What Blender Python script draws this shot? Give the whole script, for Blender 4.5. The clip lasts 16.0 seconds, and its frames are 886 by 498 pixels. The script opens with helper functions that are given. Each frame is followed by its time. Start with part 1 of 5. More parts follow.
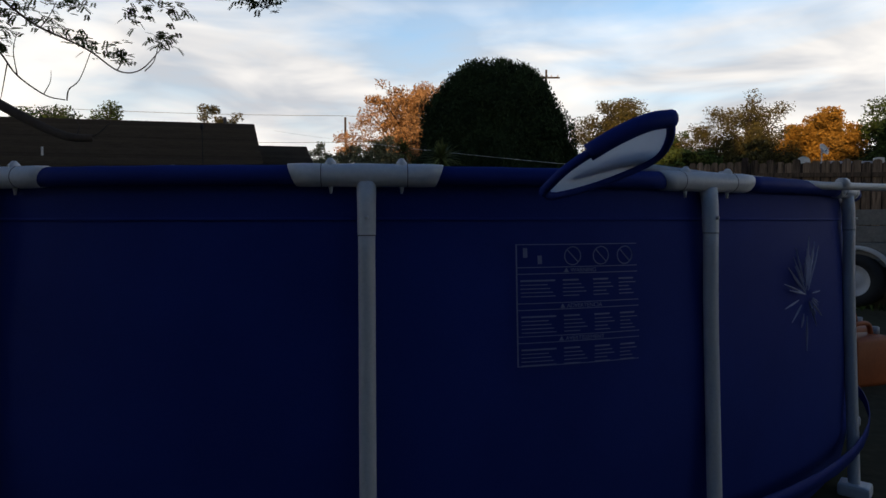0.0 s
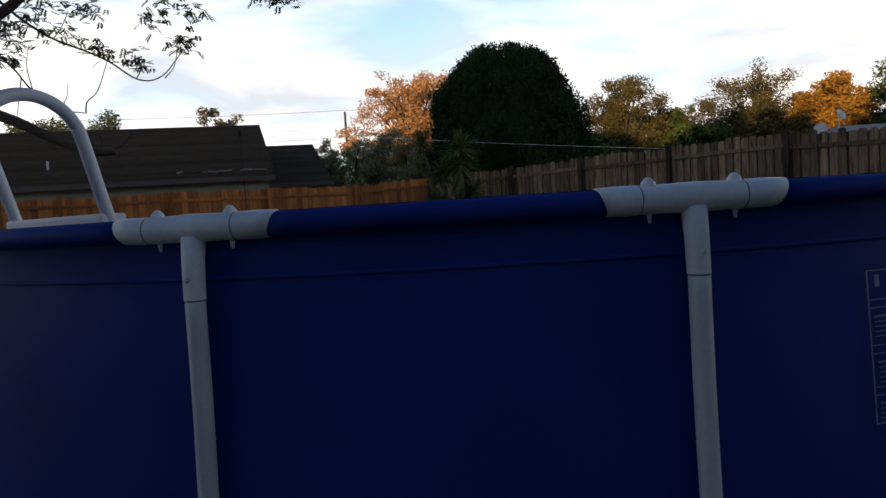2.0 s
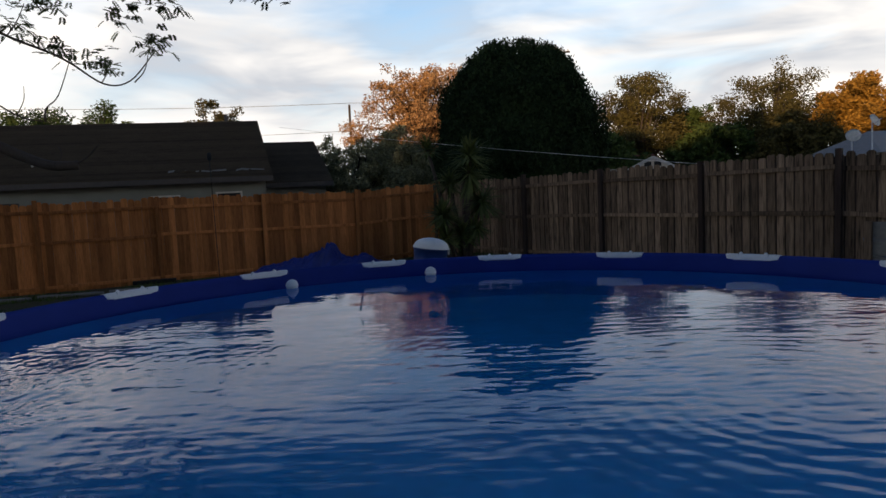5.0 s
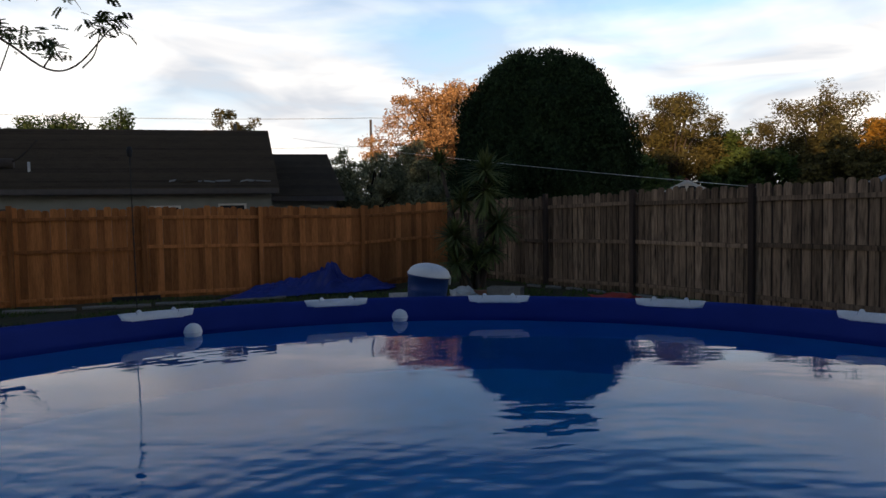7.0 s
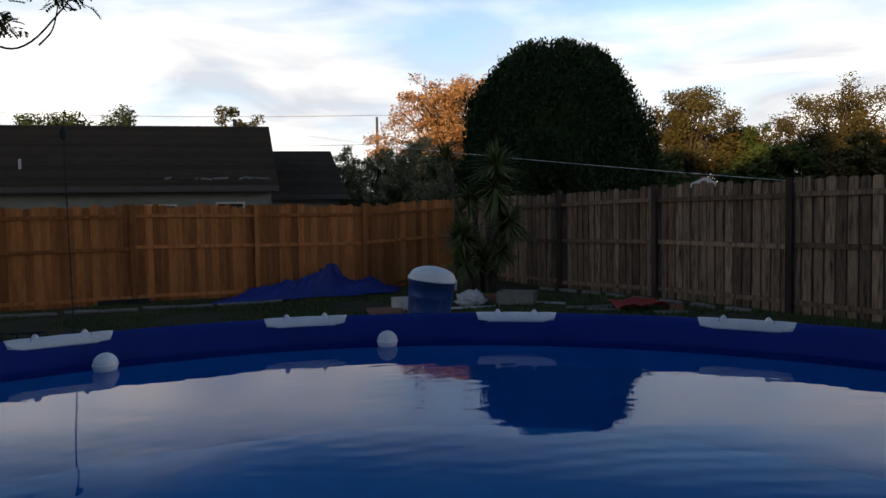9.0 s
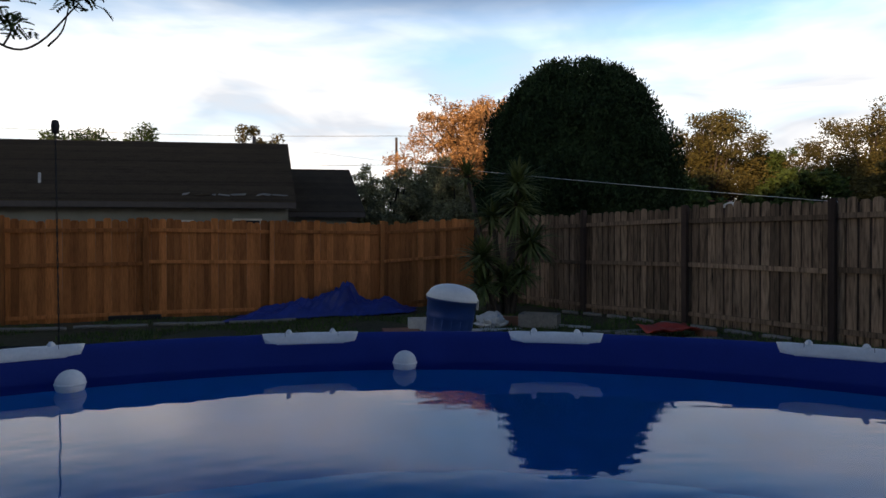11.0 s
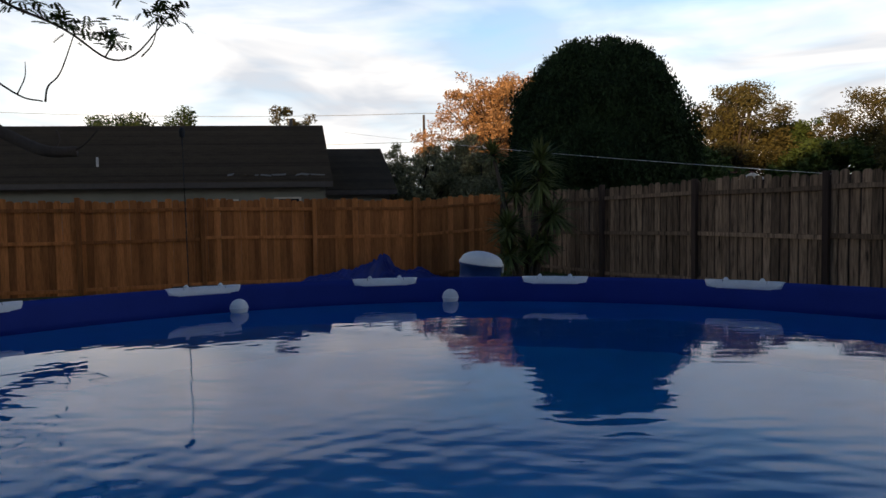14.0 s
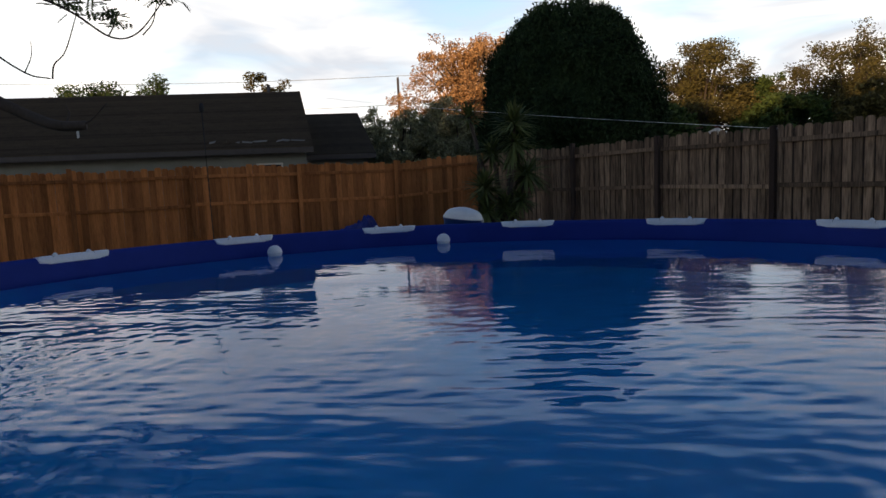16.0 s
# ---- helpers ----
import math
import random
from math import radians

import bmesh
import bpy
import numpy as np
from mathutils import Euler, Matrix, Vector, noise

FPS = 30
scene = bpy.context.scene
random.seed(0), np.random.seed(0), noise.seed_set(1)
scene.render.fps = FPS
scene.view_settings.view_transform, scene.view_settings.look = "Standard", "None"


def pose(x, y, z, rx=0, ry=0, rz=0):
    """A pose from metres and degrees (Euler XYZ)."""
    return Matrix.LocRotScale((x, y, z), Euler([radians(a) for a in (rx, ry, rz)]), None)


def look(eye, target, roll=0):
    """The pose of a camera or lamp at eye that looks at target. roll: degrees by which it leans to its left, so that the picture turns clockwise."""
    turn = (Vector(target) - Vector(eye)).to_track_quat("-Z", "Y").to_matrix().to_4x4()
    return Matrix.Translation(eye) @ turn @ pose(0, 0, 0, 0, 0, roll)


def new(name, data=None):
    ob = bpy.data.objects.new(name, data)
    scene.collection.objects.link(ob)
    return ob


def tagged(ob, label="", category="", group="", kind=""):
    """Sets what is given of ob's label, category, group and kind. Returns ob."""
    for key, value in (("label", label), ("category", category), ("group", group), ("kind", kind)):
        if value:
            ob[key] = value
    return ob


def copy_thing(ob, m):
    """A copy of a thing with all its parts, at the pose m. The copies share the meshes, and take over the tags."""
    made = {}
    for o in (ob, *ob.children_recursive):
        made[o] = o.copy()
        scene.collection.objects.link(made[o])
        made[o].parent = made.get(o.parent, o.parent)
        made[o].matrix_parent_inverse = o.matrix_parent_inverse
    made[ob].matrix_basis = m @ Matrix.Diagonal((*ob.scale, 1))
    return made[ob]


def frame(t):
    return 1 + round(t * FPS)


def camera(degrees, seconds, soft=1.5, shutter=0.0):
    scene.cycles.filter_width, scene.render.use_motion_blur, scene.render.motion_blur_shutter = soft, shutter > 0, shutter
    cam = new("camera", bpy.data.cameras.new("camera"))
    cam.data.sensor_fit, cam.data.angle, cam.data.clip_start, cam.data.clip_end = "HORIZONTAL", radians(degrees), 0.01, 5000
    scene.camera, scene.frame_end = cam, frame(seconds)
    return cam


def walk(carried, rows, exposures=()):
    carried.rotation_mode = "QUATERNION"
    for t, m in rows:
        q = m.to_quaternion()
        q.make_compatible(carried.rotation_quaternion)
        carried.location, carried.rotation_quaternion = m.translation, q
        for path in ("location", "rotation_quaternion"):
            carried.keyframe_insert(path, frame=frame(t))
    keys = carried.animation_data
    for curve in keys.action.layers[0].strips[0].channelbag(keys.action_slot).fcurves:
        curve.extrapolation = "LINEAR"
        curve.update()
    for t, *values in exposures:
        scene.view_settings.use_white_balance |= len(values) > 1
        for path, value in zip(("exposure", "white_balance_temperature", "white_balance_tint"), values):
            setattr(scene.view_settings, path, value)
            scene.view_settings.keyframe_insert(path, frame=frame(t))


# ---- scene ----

# ---- camera and walk ----
cam = camera(70.6, 16.0)
ROWS = [
    (0, 0.482, -4.295, 1.080, 0.25, -2.52, 0.05),
    (0.5, 0.190, -4.290, 1.101, 2.16, -3.68, 2.30),
    (1, -0.031, -4.195, 1.119, -1.15, -3.60, 2.69),
    (1.5, -0.149, -4.074, 1.147, -0.77, -4.17, 3.33),
    (2, -0.202, -3.952, 1.201, -0.04, -3.60, 3.61),
    (2.5, -0.175, -3.841, 1.363, 1.58, -3.95, 2.26),
    (3, -0.144, -3.698, 1.517, 1.85, -2.75, -2.24),
    (3.5, -0.197, -3.511, 1.634, 0.22, -4.35, 1.77),
    (4, -0.276, -3.345, 1.753, -0.52, -5.23, 3.51),
    (6.5, 0.016, -1.474, 1.675, 2.42, -2.77, 0.88),
    (7, 0.069, -1.175, 1.696, 2.76, -2.60, 0.86),
    (7.5, 0.089, -0.920, 1.724, 3.19, -2.77, 0.15),
    (8, 0.079, -0.706, 1.718, 3.20, -3.07, 0.92),
    (8.5, 0.060, -0.503, 1.695, 3.39, -3.20, 2.04),
    (9, 0.062, -0.290, 1.671, 3.52, -2.61, 0.91),
    (11.5, -0.042, 0.130, 1.584, 5.44, -0.40, 0.32),
    (12, -0.063, -0.015, 1.586, 5.65, -1.00, 1.52),
    (12.5, -0.052, -0.227, 1.581, 6.12, -2.05, 1.49),
    (13, -0.018, -0.482, 1.575, 6.81, -2.58, 0.76),
    (13.5, 0.014, -0.742, 1.575, 7.58, -2.11, 1.11),
    (14, 0.058, -1.004, 1.572, 7.58, -2.78, 0.82),
    (14.5, 0.096, -1.239, 1.570, 6.48, -2.91, 0.41),
    (15, 0.107, -1.454, 1.570, 5.29, -3.15, -0.04),
    (15.5, 0.074, -1.655, 1.552, 5.12, -4.06, 1.19),
    (16, 0.044, -1.837, 1.542, 5.32, -6.28, 2.39),
]
walk(cam, [(t, pose(x, y, z, 90 + pitch, roll, yaw)) for t, x, y, z, yaw, pitch, roll in ROWS],
     exposures=[(0, -0.22), (0.5, -0.08), (1, 0.1), (2, 0.22), (2.5, 0.22), (3, 0.05), (3.5, -0.15), (4, -0.2), (6.5, 0.05), (9, 0.1), (11.5, 0.22), (12.5, 0.14), (14, 0.08), (16, 0.16)])

# ---- world and sun ----
SUN_ELEV, SUN_AZ = 9.0, 205.0          # low evening sun, degrees; azimuth clockwise from +y
world = bpy.data.worlds.new("sky")
scene.world = world
world.use_nodes = True
wn, wl = world.node_tree.nodes, world.node_tree.links
wn.clear()
w_out = wn.new("ShaderNodeOutputWorld")
w_bg = wn.new("ShaderNodeBackground")
w_bg.inputs["Strength"].default_value = 0.1
w_sky = wn.new("ShaderNodeTexSky")
w_sky.sky_type = "NISHITA"
w_sky.sun_disc = False
w_sky.sun_elevation, w_sky.sun_rotation = radians(SUN_ELEV), radians(SUN_AZ)
w_sky.air_density, w_sky.dust_density, w_sky.ozone_density = 1.0, 0.6, 1.5
w_tc = wn.new("ShaderNodeTexCoord")
w_map = wn.new("ShaderNodeMapping")
w_map.inputs["Scale"].default_value = (1.1, 1.1, 4.0)
w_map.inputs["Rotation"].default_value = (0.25, 0.12, 0.3)
w_n1 = wn.new("ShaderNodeTexNoise")
w_n1.inputs["Scale"].default_value = 1.7
w_n1.inputs["Detail"].default_value = 7.0
w_n1.inputs["Roughness"].default_value = 0.52
w_n1.inputs["Distortion"].default_value = 0.35
w_ramp = wn.new("ShaderNodeValToRGB")
w_ramp.color_ramp.elements[0].position, w_ramp.color_ramp.elements[1].position = 0.36, 0.62
w_sep = wn.new("ShaderNodeSeparateXYZ")
w_hor = wn.new("ShaderNodeMapRange")     # more haze and cloud towards the horizon
w_hor.inputs[1].default_value, w_hor.inputs[2].default_value = 0.0, 0.36
w_hor.inputs[3].default_value, w_hor.inputs[4].default_value = 0.62, 0.0
w_add = wn.new("ShaderNodeMath")
w_add.operation, w_add.use_clamp = "ADD", True
w_gain = wn.new("ShaderNodeMixRGB")
w_gain.blend_type = "MULTIPLY"
w_gain.inputs[0].default_value = 1.0
w_fall = wn.new("ShaderNodeMapRange")    # the evening sky grows dim towards the zenith
w_fall.interpolation_type = "SMOOTHSTEP"
w_fall.inputs[1].default_value, w_fall.inputs[2].default_value = 0.308, 0.398
w_fall.inputs[3].default_value, w_fall.inputs[4].default_value = 0.0, 1.0
w_dim = wn.new("ShaderNodeMixRGB")
w_dim.blend_type = "MULTIPLY"
w_dim.inputs[2].default_value = (0.132, 0.215, 0.335, 1)
w_gain.inputs[2].default_value = (2.3, 2.5, 2.75, 1)
w_mix = wn.new("ShaderNodeMixRGB")
w_n2 = wn.new("ShaderNodeTexNoise")      # thick and thin parts of the cloud
w_n2.inputs["Scale"].default_value = 3.4
w_n2.inputs["Detail"].default_value = 4.0
w_n2.inputs["Distortion"].default_value = 0.5
w_core = wn.new("ShaderNodeValToRGB")
w_core.color_ramp.elements[0].position, w_core.color_ramp.elements[1].position = 0.36, 0.64
w_core.color_ramp.elements[0].color = (0.53, 0.55, 0.59, 1)
w_core.color_ramp.elements[1].color = (1.0, 0.95, 0.89, 1)
w_lift = wn.new("ShaderNodeVectorMath")
w_lift.operation = "SCALE"
w_lift.inputs["Scale"].default_value = 13.2
wl.new(w_map.outputs[0], w_n2.inputs["Vector"])
wl.new(w_n2.outputs[0], w_core.inputs[0])
wl.new(w_core.outputs[0], w_lift.inputs[0])
wl.new(w_lift.outputs[0], w_mix.inputs[2])
wl.new(w_tc.outputs["Generated"], w_map.inputs[0])
wl.new(w_map.outputs[0], w_n1.inputs["Vector"])
wl.new(w_n1.outputs[0], w_ramp.inputs[0])
wl.new(w_tc.outputs["Generated"], w_sep.inputs[0])
wl.new(w_sep.outputs[2], w_hor.inputs[0])
wl.new(w_ramp.outputs[0], w_add.inputs[0])
wl.new(w_hor.outputs[0], w_add.inputs[1])
wl.new(w_sky.outputs[0], w_gain.inputs[1])
w_thin = wn.new("ShaderNodeMapRange")    # the cloud thins out overhead
w_thin.inputs[1].default_value, w_thin.inputs[2].default_value = 0.26, 0.46
w_thin.inputs[3].default_value, w_thin.inputs[4].default_value = 1.0, 0.25
w_cov = wn.new("ShaderNodeMath")
w_cov.operation = "MULTIPLY"
wl.new(w_sep.outputs[2], w_thin.inputs[0])
wl.new(w_add.outputs[0], w_cov.inputs[0])
wl.new(w_thin.outputs[0], w_cov.inputs[1])
wl.new(w_cov.outputs[0], w_mix.inputs[0])
wl.new(w_gain.outputs[0], w_mix.inputs[1])
wl.new(w_sep.outputs[2], w_fall.inputs[0])
wl.new(w_mix.outputs[0], w_dim.inputs[1])
wl.new(w_fall.outputs[0], w_dim.inputs[0])
wl.new(w_dim.outputs[0], w_bg.inputs[0])
wl.new(w_bg.outputs[0], w_out.inputs[0])

sun = new("sun", bpy.data.lights.new("sun", "SUN"))
sun.data.energy, sun.data.angle, sun.data.color = 4.6, radians(0.6), (1.0, 0.64, 0.34)
a, e = radians(SUN_AZ), radians(SUN_ELEV)
sun.matrix_world = look((0, 0, 30), (-math.sin(a) * math.cos(e), -math.cos(a) * math.cos(e), 30 - math.sin(e)))


# ---- materials ----
def mat(name, color, rough=0.6, metal=0.0, var=0.25, scale=8.0, fine=60.0, bump=0.15, per_object=0.0, island=0.0, stretch=(1, 1, 1), tint=None, spec=0.5, dist=0.02):
    """A surface with colour variation at two scales, fine relief and, on request, a shade of its own for each object or island."""
    m = bpy.data.materials.new(name)
    m.use_nodes = True
    n, l = m.node_tree.nodes, m.node_tree.links
    b = n["Principled BSDF"]
    b.inputs["Roughness"].default_value, b.inputs["Metallic"].default_value = rough, metal
    b.inputs["Specular IOR Level"].default_value = spec
    tc = n.new("ShaderNodeTexCoord")
    mp = n.new("ShaderNodeMapping")
    mp.inputs["Scale"].default_value = stretch
    l.new(tc.outputs["Object"], mp.inputs[0])
    if per_object:
        oi = n.new("ShaderNodeObjectInfo")
        sh = n.new("ShaderNodeMath")
        sh.operation, sh.inputs[1].default_value = "MULTIPLY", 53.0
        l.new(oi.outputs["Random"], sh.inputs[0])
        l.new(sh.outputs[0], mp.inputs["Location"])
    big, small = n.new("ShaderNodeTexNoise"), n.new("ShaderNodeTexNoise")
    for t, sc in ((big, scale), (small, fine)):
        t.inputs["Scale"].default_value, t.inputs["Detail"].default_value = sc, 5.0
        l.new(mp.outputs[0], t.inputs["Vector"])
    mix = n.new("ShaderNodeMath")
    mix.operation = "MULTIPLY_ADD"
    mix.inputs[1].default_value = 0.4
    l.new(small.outputs[0], mix.inputs[0])
    half = n.new("ShaderNodeMath")
    half.operation, half.inputs[1].default_value = "MULTIPLY", 0.6
    l.new(big.outputs[0], half.inputs[0])
    l.new(half.outputs[0], mix.inputs[2])
    rng = n.new("ShaderNodeMapRange")
    rng.inputs[1].default_value, rng.inputs[2].default_value = 0.3, 0.7
    rng.inputs[3].default_value, rng.inputs[4].default_value = 1 - var, 1 + var
    l.new(mix.outputs[0], rng.inputs[0])
    val = rng.outputs[0]
    for amount, node in ((per_object, "ShaderNodeObjectInfo"), (island, "ShaderNodeNewGeometry")):
        if amount:
            o = n.new(node)
            r2 = n.new("ShaderNodeMapRange")
            r2.inputs[3].default_value, r2.inputs[4].default_value = 1 - amount, 1 + amount
            l.new(o.outputs["Random" if node.endswith("Info") else "Random Per Island"], r2.inputs[0])
            mu = n.new("ShaderNodeMath")
            mu.operation = "MULTIPLY"
            l.new(val, mu.inputs[0])
            l.new(r2.outputs[0], mu.inputs[1])
            val = mu.outputs[0]
    base = n.new("ShaderNodeMixRGB")
    base.inputs[1].default_value = (*color, 1)
    base.inputs[2].default_value = (*(tint or color), 1)
    l.new(big.outputs[0], base.inputs[0])
    vm = n.new("ShaderNodeVectorMath")
    vm.operation = "SCALE"
    l.new(base.outputs[0], vm.inputs[0])
    l.new(val, vm.inputs["Scale"])
    l.new(vm.outputs[0], b.inputs["Base Color"])
    if bump:
        bp = n.new("ShaderNodeBump")
        bp.inputs["Strength"].default_value, bp.inputs["Distance"].default_value = bump, dist
        l.new(mix.outputs[0], bp.inputs["Height"])
        l.new(bp.outputs[0], b.inputs["Normal"])
    return m


M_VINYL = mat("blue_vinyl", (0.018, 0.036, 0.22), 0.58, spec=0.1, var=0.12, scale=3, fine=220, bump=0.12, tint=(0.020, 0.042, 0.24), dist=0.004)
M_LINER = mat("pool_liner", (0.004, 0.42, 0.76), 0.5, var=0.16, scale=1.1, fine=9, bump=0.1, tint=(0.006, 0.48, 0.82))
# same liner, darkened because less light reaches the sides under water
M_LINER_SHADED = mat("pool_liner_shaded_side", (0.004, 0.25, 0.62), 0.5, var=0.16, scale=1.1, fine=9, bump=0.1, tint=(0.005, 0.28, 0.66))
M_WHITE = mat("white_plastic", (0.82, 0.80, 0.78), 0.4, var=0.12, scale=7, fine=90, bump=0.05, per_object=0.05, dist=0.003)
M_STEEL = mat("grey_coated_steel", (0.66, 0.64, 0.62), 0.42, var=0.12, scale=5, fine=120, bump=0.04, dist=0.003)
M_PRINT = mat("faded_white_print", (0.20, 0.23, 0.39), 0.5, var=0.2, scale=20, fine=90, bump=0)
M_SPLASH = mat("faded_white_decoration", (0.34, 0.37, 0.54), 0.5, var=0.2, scale=20, fine=90, bump=0)
M_CEDAR = mat("orange_cedar", (0.50, 0.185, 0.054), 0.8, var=0.55, scale=1.1, fine=8, bump=0.5, per_object=0.38, stretch=(9, 9, 0.8), tint=(0.30, 0.122, 0.045), spec=0.2)
M_GREYWOOD = mat("weathered_wood", (0.33, 0.230, 0.150), 0.85, var=1.0, scale=2.2, fine=5.5, bump=0.6, per_object=0.45, stretch=(9, 9, 0.8), tint=(0.115, 0.072, 0.045), spec=0.2)
# dark wood of the posts, also the painted shade in the fence gaps
M_POST_GAPSHADE = mat("dark_post_wood_and_gap_shade", (0.07, 0.048, 0.038), 0.85, var=0.4, scale=1.4, fine=11, bump=0.5, per_object=0.3, stretch=(9, 9, 0.8), spec=0.2)
M_GRASS_SOIL = mat("lawn_soil", (0.14, 0.105, 0.066), 0.95, var=0.5, scale=0.8, fine=14, bump=0.6, tint=(0.045, 0.05, 0.018), spec=0.1)
M_GRASS = mat("grass_blades", (0.085, 0.125, 0.028), 0.7, spec=0.2, var=0.3, island=0.4, bump=0, tint=(0.06, 0.085, 0.02))
M_ROOF = mat("brown_shingle", (0.098, 0.072, 0.047), 0.95, var=0.35, scale=2.5, fine=22, bump=0.5, stretch=(1, 1, 1), tint=(0.060, 0.046, 0.031), per_object=0.18, spec=0.05)
M_STUCCO = mat("grey_stucco", (0.21, 0.22, 0.205), 0.9, var=0.15, scale=2, fine=60, bump=0.2)
M_TRIM = mat("dark_fascia", (0.07, 0.06, 0.055), 0.7, var=0.2, bump=0.1)
M_DOME = mat("dark_evergreen_leaves", (0.021, 0.038, 0.015), 0.85, spec=0.12, var=0.25, scale=1, fine=5, bump=0, island=0.45, tint=(0.03, 0.048, 0.018))
M_ORANGE = mat("autumn_leaves", color=(0.40, 0.225, 0.09), rough=0.7, spec=0.2, var=0.2, bump=0, island=0.45, tint=(0.34, 0.19, 0.09))
M_OLIVE = mat("olive_leaves", color=(0.105, 0.078, 0.024), rough=0.7, spec=0.2, var=0.25, bump=0, island=0.45, tint=(0.07, 0.07, 0.02))
M_DRY = mat("dull_olive_leaves", color=(0.31, 0.295, 0.16), rough=0.75, spec=0.15, var=0.25, bump=0, island=0.4, tint=(0.20, 0.20, 0.11))
M_GREEN = mat("green_leaves", color=(0.045, 0.075, 0.018), rough=0.65, spec=0.2, var=0.25, bump=0, island=0.4, tint=(0.06, 0.085, 0.02))
M_GOLD = mat("golden_leaves", color=(0.36, 0.19, 0.03), rough=0.65, spec=0.2, var=0.2, bump=0, island=0.35, tint=(0.28, 0.15, 0.025))
M_BARK = mat("bark", (0.065, 0.05, 0.04), 0.9, var=0.35, scale=6, fine=40, bump=0.6, stretch=(1, 1, 0.3))
M_YUCCA = mat("yucca_leaves", (0.095, 0.135, 0.036), 0.6, spec=0.2, var=0.2, bump=0, island=0.35, tint=(0.13, 0.14, 0.055))
M_BIN = mat("navy_bin_plastic", (0.020, 0.060, 0.23), 0.4, var=0.15, scale=9, bump=0.08)
M_TARP = mat("blue_tarp", (0.016, 0.034, 0.24), 0.5, var=0.2, scale=5, fine=50, bump=0.2)
M_RUST = mat("red_plastic", (0.42, 0.045, 0.022), 0.55, var=0.2, bump=0.1)
M_CAN = mat("orange_fuel_plastic", (0.42, 0.10, 0.02), 0.5, var=0.2, bump=0.1)
M_DIRTWHITE = mat("dirty_white", (0.55, 0.53, 0.49), 0.7, var=0.25, scale=9, bump=0.1)
M_CLAY = mat("terracotta", (0.34, 0.14, 0.075), 0.85, var=0.25, bump=0.2)
M_RUBBER = mat("black_rubber", (0.018, 0.018, 0.018), 0.8, var=0.2, bump=0.2)
M_TRAILER = mat("flaking_grey_paint", (0.26, 0.25, 0.22), 0.7, var=0.4, scale=4, fine=25, bump=0.3, tint=(0.16, 0.14, 0.12))
M_WIRE = mat("grey_cable", (0.25, 0.25, 0.25), 0.6, var=0.1, bump=0)
M_DARK = mat("dark_void", (0.012, 0.012, 0.012), 0.8, var=0.2, bump=0)
M_REDROOF = mat("red_roof", (0.20, 0.065, 0.045), 0.85, var=0.2, bump=0.3)
M_GREYROOF = mat("pale_grey_roof", (0.33, 0.31, 0.30), 0.8, var=0.15, bump=0.2)
M_CREAM = mat("cream_wall", (0.62, 0.55, 0.45), 0.8, var=0.1, bump=0.1)


M_NET = mat("white_net_cloth", (0.85, 0.86, 0.88), 0.7, var=0.08, scale=30, fine=300, bump=0.1, dist=0.002)
nt = M_NET.node_tree
through_light = nt.nodes.new("ShaderNodeBsdfTranslucent")
through_light.inputs[0].default_value = (0.85, 0.87, 0.9, 1)
blend = nt.nodes.new("ShaderNodeMixShader")
blend.inputs[0].default_value = 0.65
nt.links.new(nt.nodes["Principled BSDF"].outputs[0], blend.inputs[1])
nt.links.new(through_light.outputs[0], blend.inputs[2])
nt.links.new(blend.outputs[0], nt.nodes["Material Output"].inputs[0])


# ---- mesh tools ----
def mesh_ob(name, verts, faces, material, parent=None, smooth=False, label=""):
    me = bpy.data.meshes.new(name)
    me.from_pydata([tuple(v) for v in verts], [], [tuple(f) for f in faces])
    me.materials.append(material)
    if smooth:
        me.polygons.foreach_set("use_smooth", [True] * len(me.polygons))
    me.update()
    ob = new(name, me)
    if parent is not None:
        ob.parent = parent
    if label:
        ob["label"] = label
    return ob


def part(name, bm, material, parent=None, label="", smooth=False):
    """Link a bmesh as one mesh object under a thing or a part."""
    bmesh.ops.recalc_face_normals(bm, faces=bm.faces)
    me = bpy.data.meshes.new(name)
    bm.to_mesh(me)
    bm.free()
    me.materials.append(material)
    if smooth:
        me.polygons.foreach_set("use_smooth", [True] * len(me.polygons))
    ob = new(name, me)
    if parent is not None:
        ob.parent = parent
    if label:
        ob["label"] = label
    return ob


def thing(name, label, category, at=(0, 0, 0), rz=0, group="", kind=""):
    ob = new(name)
    ob.matrix_world = pose(*at, 0, 0, rz)
    ob.empty_display_size = 0.1
    return tagged(ob, label, category, group, kind)


def box(bm, size, m=None, bevel=0.0):
    r = bmesh.ops.create_cube(bm, size=1.0, matrix=(m or Matrix()) @ Matrix.Diagonal((*size, 1)))
    if bevel:
        edges = {e for v in r["verts"] for e in v.link_edges}
        bmesh.ops.bevel(bm, geom=list(edges), offset=bevel, segments=2, affect="EDGES", profile=0.6)
    return bm


def boxed(size, m=None, bevel=0.0):
    return box(bmesh.new(), size, m, bevel)


